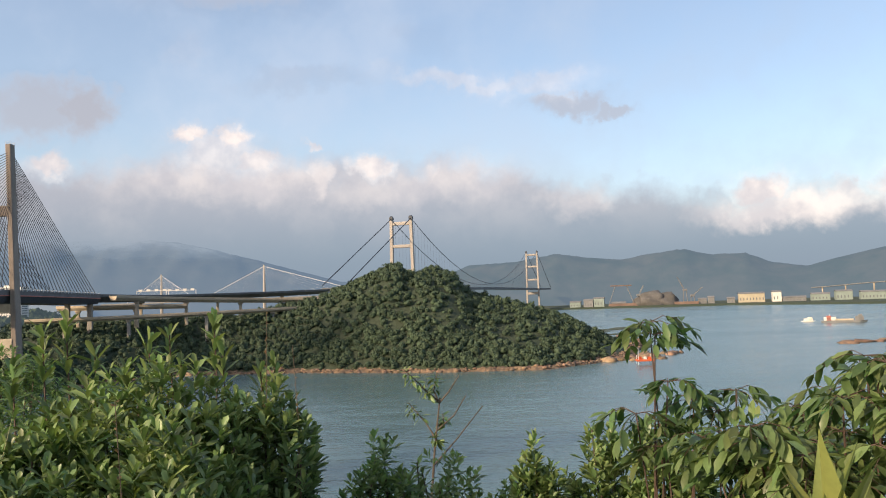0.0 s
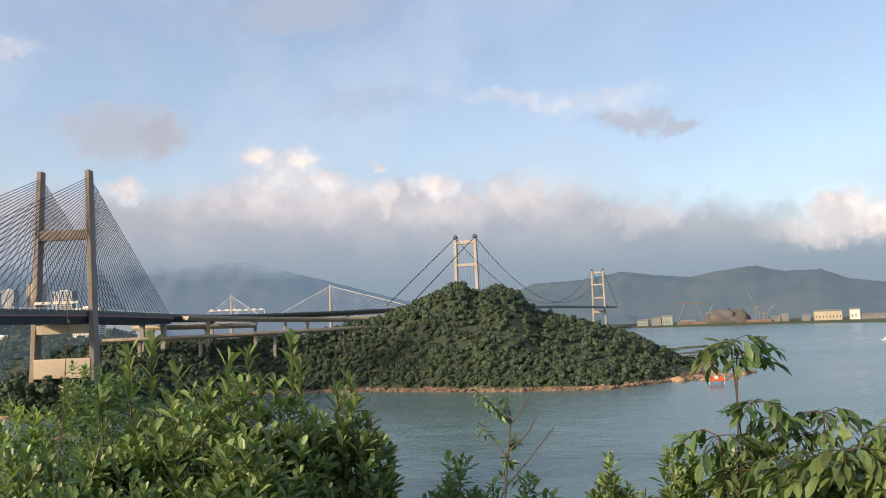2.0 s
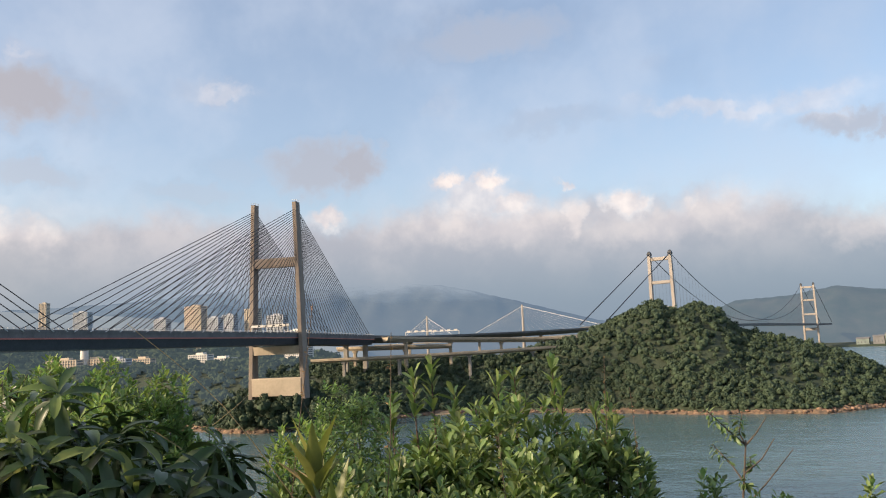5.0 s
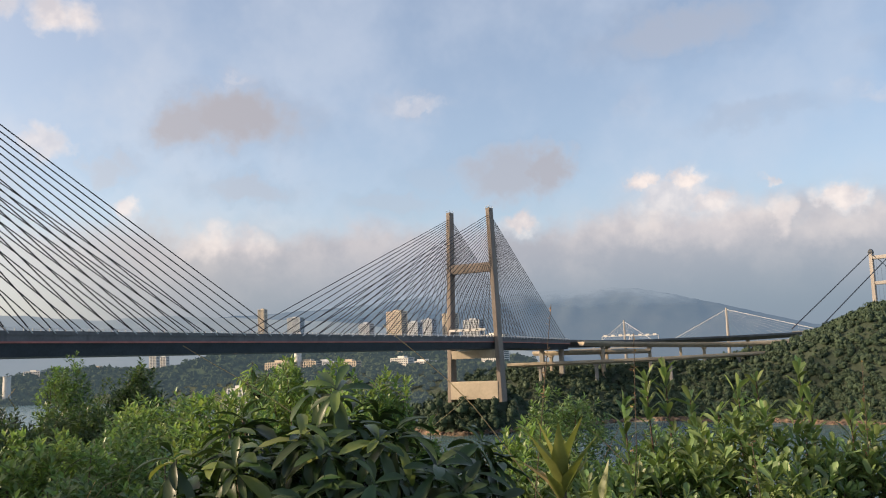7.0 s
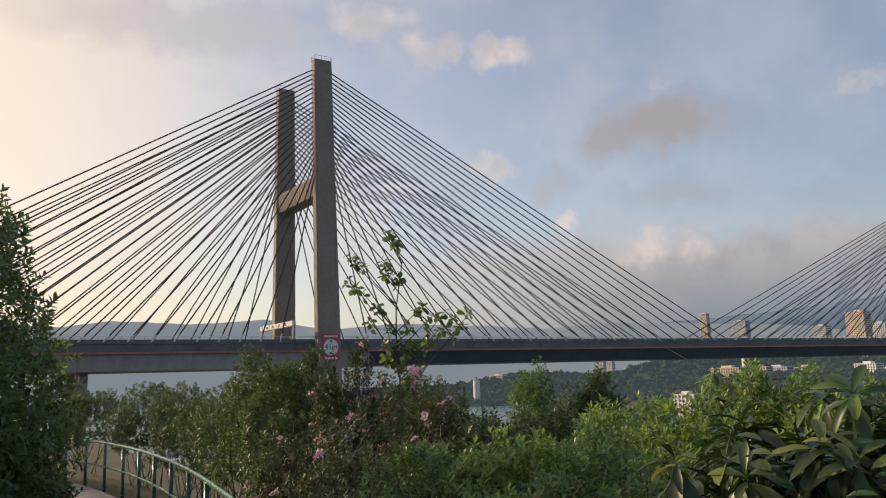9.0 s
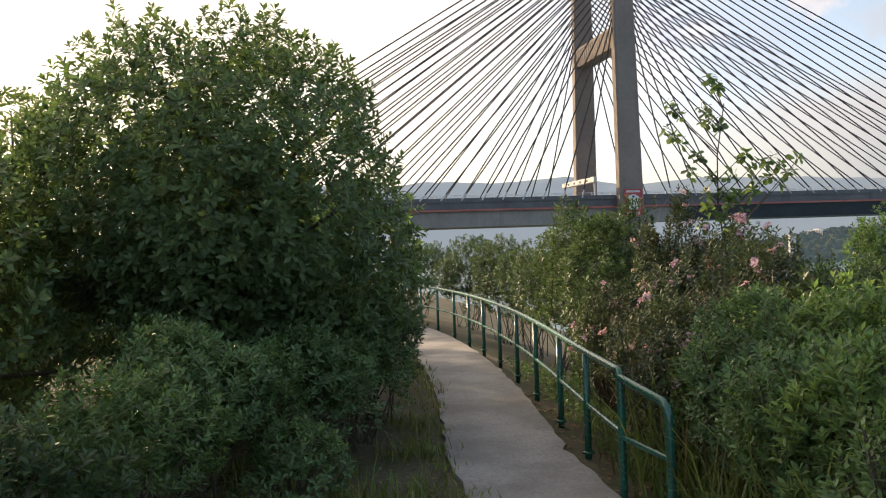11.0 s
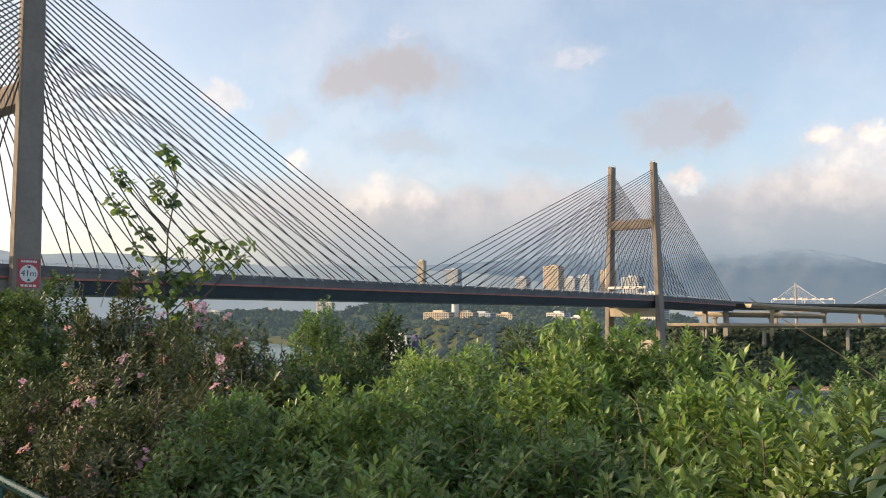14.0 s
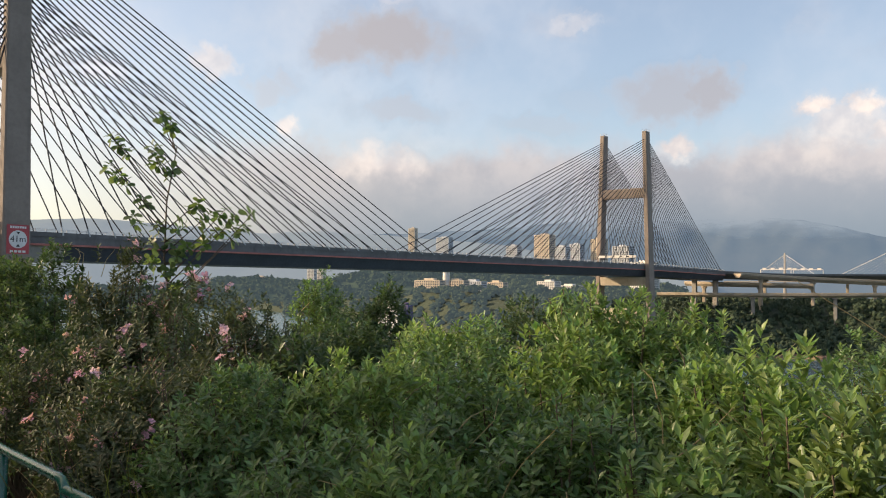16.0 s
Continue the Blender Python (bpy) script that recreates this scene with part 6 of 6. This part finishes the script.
for i, (x, y, hh) in enumerate(((-1.3, 2.2, 0.85), (-0.95, 2.15, 0.95), (-1.8, 2.5, 0.8), (0.05, 2.4, 1.6), (-3.0, 3.0, 1.4))):
    grass_tuft(x, y, 9, hh, 0.25, 600 + i, "few dry straw-coloured grass stalks", "straw")


def seed_stalk(x, y, top, lean, seed):
    g = np.random.default_rng(seed)
    z0 = near_ground(x, y) - 0.02
    e = empty("seed_stalk", (x, y, z0))
    tagged(e, "thin dark dry stalk with seed heads", "plant")
    h = top - z0
    pts = [Vector((lean * (k / 6) ** 2 + g.normal() * 0.012, lean * 0.3 * (k / 6) ** 2 + g.normal() * 0.012, h * k / 6)) for k in range(7)]
    bm = bmesh.new()
    tube(bm, pts, 0.0024, 5, 0.0012)
    part("stalk", bm, M["bark"], e)
    O = np.array([pts[-1].lerp(pts[3], g.uniform(0, 1)) for _ in range(70)])
    D = g.normal(size=O.shape) + (0, 0, 0.6)
    child("seed_head", leaves_mesh("seed_head", leaf_shape(0.4, 0.1, 0.1, False), O, D, g.normal(size=O.shape), g.uniform(0.008, 0.018, len(O)), M["litter"]), e)


seed_stalk(-0.42, 2.95, 53.66, 0.2, 1)
seed_stalk(-0.05, 3.0, 53.55, 0.10, 2)
seed_stalk(0.55, 3.95, 53.42, 0.05, 3)
seed_stalk(0.75, 3.95, 53.30, -0.06, 4)
seed_stalk(0.40, 3.2, 53.2, -0.05, 5)


# saplings
def sapling(name, x, y, nodes, seed, leaf, wide, mat, label, per=9, r0=0.02, droop=70, bare=(), round_leaves=False):
    """nodes: branch tips (dx, dy, z); each carries a loose bunch of leaves, but for those in bare."""
    g = np.random.default_rng(seed)
    z0 = near_ground(x, y) - 0.03
    e = empty(name, (x, y, z0))
    tagged(e, label, "sapling")
    top = max(n[2] for n in nodes) - z0
    trunk = [Vector((0.05 * math.sin(k), 0.05 * math.cos(1.7 * k), top * 0.92 * k / 7)) for k in range(8)]
    bm = bmesh.new()
    tube(bm, trunk, r0, 6, r0 * 0.3)
    child_me = bpy.data.meshes.new("trunk")
    bm.to_mesh(child_me)
    bm.free()
    child_me.materials.append(M["bark"])
    child("trunk", child_me, e)
    P, A = [], []
    for i, (dx, dy, z) in enumerate(nodes):
        bm = bmesh.new()
        tip = Vector((dx, dy, z - z0))
        f = max(0.0, min(6.9, (tip.z - math.hypot(dx, dy) * 1.1) / (top * 0.92) * 7))
        b = trunk[int(f)].lerp(trunk[int(f) + 1], f - int(f))
        mid = b.lerp(tip, 0.5) + Vector((g.normal() * 0.02, g.normal() * 0.02, -0.02))
        tube(bm, [b, mid, tip], r0 * 0.4, 5, r0 * 0.18)
        part("branch", bm, M["bark"], e)
        if i in bare:
            continue
        ax = (tip - mid).normalized() + Vector((0, 0, 0.4))
        for t in ((1.0, 0.72) if round_leaves else (1.0, 0.75, 0.5)):
            P.append(mid.lerp(tip, t))
            A.append(ax)
    O, D, up, L = whorl(g, np.array(P), np.array(A) + g.normal(scale=0.6 if round_leaves else 0.3, size=(len(A), 3)), per, 0.06, leaf, droop + 45, droop - 20)
    child("foliage", leaves_mesh("foliage", round_leaf(wide, 0.12, 0.25) if round_leaves else leaf_shape(wide, 0.12, 0.25), O, D, up, L, M[mat]), e)


tall = [(l * 0.44, l * 0.9, z) for l, z in ((-0.09, 55.25), (-0.02, 55.15), (-0.58, 54.98), (-0.50, 54.92), (-0.20, 54.89), (-0.52, 54.60), (-0.58, 54.7), (-0.02, 54.65), (-0.15, 54.75), (-0.27, 54.37), (0.27, 54.35), (0.64, 54.20), (0.82, 54.25), (0.75, 54.12), (0.46, 54.07), (0.15, 54.10), (-0.1, 54.12), (-0.2, 53.95), (0.33, 53.95), (0.1, 53.82), (0.03, 53.65), (0.55, 54.3), (0.4, 54.25), (-0.35, 54.2), (0.0, 53.95), (-0.18, 53.75), (0.24, 53.7), (0.08, 53.5), (-0.12, 53.42), (0.28, 53.52), (-0.28, 53.6), (0.18, 53.9))]
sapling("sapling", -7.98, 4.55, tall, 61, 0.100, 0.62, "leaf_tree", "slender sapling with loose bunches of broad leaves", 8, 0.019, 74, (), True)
sapling("sapling", -3.36, 4.75, [(0, 0, 53.52), (-0.14, 0.02, 53.45), (0.13, 0.03, 53.44), (0.05, -0.1, 53.40), (-0.05, 0.08, 53.36), (0.12, 0.1, 53.32), (-0.13, -0.05, 53.30), (0.0, 0.0, 53.30)], 62, 0.10, 0.22, "leaf_bright", "slim young tree with drooping narrow leaves", 8, 0.016, 110)
sapling("sapling", 1.12, 6.85, [(-0.22, 0, 52.95), (0.02, 0, 52.92), (-0.10, 0, 52.82), (-0.2, 0.1, 52.70), (0.05, 0.05, 52.62), (0.22, 0.0, 52.75), (0.34, 0.1, 52.66), (0.18, 0, 52.9), (-0.03, 0.0, 52.48)], 63, 0.080, 0.32, "leaf_a", "spindly branching sapling with few leaf tufts", 8, 0.018, 80, (5, 6, 7))


# large dark tree by the path
def tree(x, y, z_mid, rx, rz, seed, sprays, leaf, label):
    g = np.random.default_rng(seed)
    z0 = near_ground(x, y) - 0.05
    e = empty("tree", (x, y, z0))
    tagged(e, label, "tree")
    P, d = crown_points(g, sprays, rx, rx, z_mid + rz - z0, -0.1, 0.48, 20, True)
    bm = bmesh.new()
    tube(bm, [(0, 0, 0), (0.08, 0.02, 0.8), (0.02, -0.06, 1.7), (0, 0, 2.6)], 0.13, 8, 0.06)
    part("trunk", bm, M["bark"], e, smooth=True)
    bm = bmesh.new()
    for i in g.choice(len(P), 40, replace=False):
        b = Vector((0, 0, min(2.4, max(0.5, P[i][2] * 0.5))))
        t = Vector(P[i])
        tube(bm, [b, b.lerp(t, 0.5) + Vector((0, 0, 0.15)), t], 0.035, 5, 0.008)
    part("limb", bm, M["bark"], e)
    P2, d2 = crown_points(g, sprays // 4, rx * 0.72, rx * 0.72, (z_mid + rz - z0) * 0.86, -0.1, 0.3, 12, True)
    P, d = np.concatenate([P, P2]), np.concatenate([d, d2])
    O, D, up, L = whorl(g, P, d + (0, 0, 0.5) + g.normal(scale=0.3, size=d.shape), 9, 0.09, leaf, 85, 25)
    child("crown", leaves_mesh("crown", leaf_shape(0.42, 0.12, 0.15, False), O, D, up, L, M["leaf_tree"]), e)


tree(-7.30, -0.95, 53.5, 1.85, 2.05, 71, 7500, 0.10, "large dense dark green tree beside the path")
tree(-6.3, -3.3, 53.2, 1.6, 1.9, 78, 1800, 0.10, "dense dark green tree behind the path")
tree(-9.6, -3.6, 53.4, 1.9, 2.1, 79, 1800, 0.11, "dense dark green tree behind the path")
tree(-4.0, -4.2, 52.9, 1.5, 1.5, 80, 1800, 0.10, "dense dark green tree behind the path")
tree(-10.5, -1.6, 53.2, 1.7, 1.6, 72, 1800, 0.1, "dense dark green tree beside the path")
tree(-14.5, -1.2, 53.2, 1.8, 1.6, 73, 1600, 0.1, "dense dark green tree beside the path")
tree(-20.5, -0.6, 53.2, 1.9, 1.6, 74, 1600, 0.1, "dense dark green tree at the path bend")
# mid kind here: lighter leaves make up for the shade of the tree
for i, (x, y, r, top, kind) in enumerate(((-5.0, -0.85, 0.75, 52.95, "mid"), (-3.9, -1.15, 0.7, 52.75, "mid"), (-5.9, -0.05, 0.55, 52.75, "mid"), (-6.8, 0.30, 0.5, 52.85, "mid"), (-7.8, 0.55, 0.5, 52.9, "dark"), (-4.7, -0.15, 0.4, 52.25, "mid"), (-9.2, 0.45, 0.7, 53.0, "dark"), (-11.5, 0.3, 0.8, 53.0, "dark"), (-3.0, -1.5, 0.7, 52.7, "dark"))):
    shrub(x, y, r, top, kind, 75 + i, group="shrubs by the tree", dens=0.8)


# ---- path and railing ----
RAIL = [(-4.08, 2.25), (-4.76, 2.17), (-5.85, 2.25), (-7.10, 2.36), (-8.60, 2.48), (-10.0, 2.56), (-11.4, 2.60), (-12.8, 2.60), (-14.1, 2.56), (-15.4, 2.47), (-16.8, 2.31), (-18.1, 2.08), (-19.3, 1.78), (-20.4, 1.40), (-21.4, 0.95)]
mid_line = [(11.0, -3.6), (7.0, -2.2), (4.0, -1.1), (2.4, -0.55), (0.6, 0.05), (-1.0, 0.62), (-2.4, 1.10), (-3.4, 1.44), (-4.2, 1.58)] + [(x, y - 0.66) for x, y in RAIL[2:]] + [(-22.6, -0.4)]
pts = curve_pts([(x, y, 51.62) for x, y in mid_line], 6)
V, F = [], []
for i, p in enumerate(pts):
    t = (pts[min(i + 1, len(pts) - 1)] - pts[max(i - 1, 0)]).normalized()
    r = Vector((t.y, -t.x, 0))
    w1 = 0.52 + 0.05 * noise.noise((i * 0.7, 0, 0))
    w2 = 0.52 + 0.06 * noise.noise((i * 0.7, 5, 0))
    V += [p - r * w1 + Vector((0, 0, -0.2)), p - r * w1, p - r * 0.25 + Vector((0, 0, 0.008)), p + r * 0.25 + Vector((0, 0, 0.008)), p + r * w2, p + r * w2 + Vector((0, 0, -0.2))]
for i in range(len(pts) - 1):
    for j in range(5):
        F.append((i * 6 + j, i * 6 + j + 1, i * 6 + 6 + j + 1, i * 6 + 6 + j))
path = new("path", mesh_from("path", V, F, M["path"], False))
tagged(path, "narrow worn grey concrete footpath", "path", kind="structure")

rail = empty("railing", (-4.08, 2.25, 51.6))
tagged(rail, "green painted tubular metal railing along the path", "railing")
RT, RM = 0.88, 0.44
off = Vector((-4.08, 2.25, 51.6))
post_me = None
for i, (x, y) in enumerate(RAIL):
    if i < 2:
        continue
    if post_me is None:
        bm = bmesh.new()
        bar(bm, (0, 0, -0.15), (0, 0, RT - 0.005), 0.03, n=10)
        bmesh.ops.create_cone(bm, cap_ends=True, segments=10, radius1=0.055, radius2=0.05, depth=0.02, matrix=Matrix.Translation((0, 0, 0.03)))
        post_me = bpy.data.meshes.new("post")
        bm.to_mesh(post_me)
        bm.free()
        post_me.materials.append(M["rail"])
        post_me.polygons.foreach_set("use_smooth", [True] * len(post_me.polygons))
    p = child("post", post_me, rail)
    p.location = Vector((x, y, 51.6)) - off


def pipe(name, pts3, r):
    cu = bpy.data.curves.new(name, "CURVE")
    cu.dimensions, cu.bevel_depth, cu.bevel_resolution = "3D", r, 3
    sp = cu.splines.new("POLY")
    sp.points.add(len(pts3) - 1)
    for q, v in zip(sp.points, pts3):
        q.co = (*v, 1)
    cu.use_fill_caps = True
    cu.materials.append(M["rail"])
    ob = new(name, cu)
    ob.parent = rail
    return ob


run = [Vector(p) - off for p in curve_pts([(x, y, 51.6 + RT) for x, y in RAIL[1:]], 5)]
r0, rd = run[0], (run[1] - run[0]).normalized()
start = [r0 + Vector((0, 0, -RT - 0.15)), r0 + Vector((0, 0, -0.1))] + [r0 + Vector((0, 0, -0.1 + 0.1 * math.sin(a))) + rd * 0.1 * (1 - math.cos(a)) for a in (0.4, 0.8, 1.2, 1.57)]
pipe("top_rail", start + [p for p in run[1:]], 0.028)
pipe("mid_rail", [p + Vector((0, 0, RM - RT)) for p in run], 0.022)
p0, p1 = Vector((0, 0, RT)), run[0]
d = (p1 - p0).normalized()
bend = [Vector((0, 0, -0.15)), Vector((0, 0, RT - 0.23))] + [Vector((0, 0, RT - 0.23)) + d * 0.12 * (1 - math.cos(a)) + Vector((0, 0, 0.12 * math.sin(a))) for a in (0.4, 0.8, 1.2, 1.57)] + [p1 + Vector((0, 0, -0.05))]
pipe("end_rail", bend, 0.03)
pipe("mid_rail", [Vector((0, 0, RM - 0.03)), p1 + Vector((0, 0, RM - RT - 0.03))], 0.022)

# fallen leaves along the path edge
gl = np.random.default_rng(12)
n = 1500
lx, ly = gl.uniform(-9, -1.5, n), gl.uniform(-1.2, 1.0, n)
ly = np.where(gl.uniform(size=n) < 0.25, gl.uniform(2.1, 2.5, n), ly)
O = np.stack([lx, ly, [max(near_ground(a, b), 51.5) + 0.012 for a, b in zip(lx, ly)]], -1)
D = gl.normal(size=(n, 3)) * (1, 1, 0.15)
litter = new("leaf_litter", leaves_mesh("leaf_litter", leaf_shape(0.45, 0.15, 0.1, False), O, D, np.tile((0, 0, 1.0), (n, 1)) + gl.normal(scale=0.2, size=(n, 3)), gl.uniform(0.04, 0.09, n), M["litter"]))
tagged(litter, "dry brown fallen leaves along the path edge", "leaf litter", kind="stuff")


# long dry grass stalks leaning out of the bushes
for i, (b, m, t) in enumerate((((-0.35, 2.60, 52.6), (-0.62, 2.38, 53.22), (-0.97, 2.09, 53.56)), ((0.05, 2.9, 52.5), (-0.25, 2.65, 53.25), (-0.50, 2.42, 53.60)), ((-2.3, 2.6, 52.2), (-2.1, 2.5, 52.8), (-1.8, 2.4, 53.1)))):
    e = empty("grass_stalk", (b[0], b[1], near_ground(b[0], b[1]) - 0.02))
    tagged(e, "single long dry grass stalk arching out of a bush", "grass")
    o = e.location
    bm = bmesh.new()
    tube(bm, [Vector(p) - o for p in curve_pts([o, b, m, t], 5)], 0.0028, 5, 0.0009)
    part("stalk", bm, M["straw"], e)


# low weeds on the slope and under the trees
gw = np.random.default_rng(40)
n = 5200
wx = gw.uniform(-12, 5, n)
wy = np.where(gw.uniform(size=n) < 0.7, gw.uniform(2.35, 8, n), gw.uniform(-6, 0.3, n))
clear = np.abs(wy - np.interp(-wx, (-5, 0, 4.2, 10, 15), (-1.3, 0.25, 1.55, 1.9, 1.85))) > 0.75
wx, wy = wx[clear], wy[clear]
P = np.stack([wx, wy, [near_ground(a, b) + 0.04 for a, b in zip(wx, wy)]], -1)
P[:, 2] += gw.uniform(0, 0.22, len(P))
O, D, up, L = whorl(gw, P, gw.normal(scale=0.35, size=P.shape) + (0, 0, 1), 8, 0.08, 0.085, 85, 20)
weeds = new("weeds", leaves_mesh("weeds", leaf_shape(0.36, 0.14, 0.2, False), O, D, up, L, M["leaf_mid"]))
tagged(weeds, "low green weeds covering the soil between the shrubs", "weeds", kind="stuff")
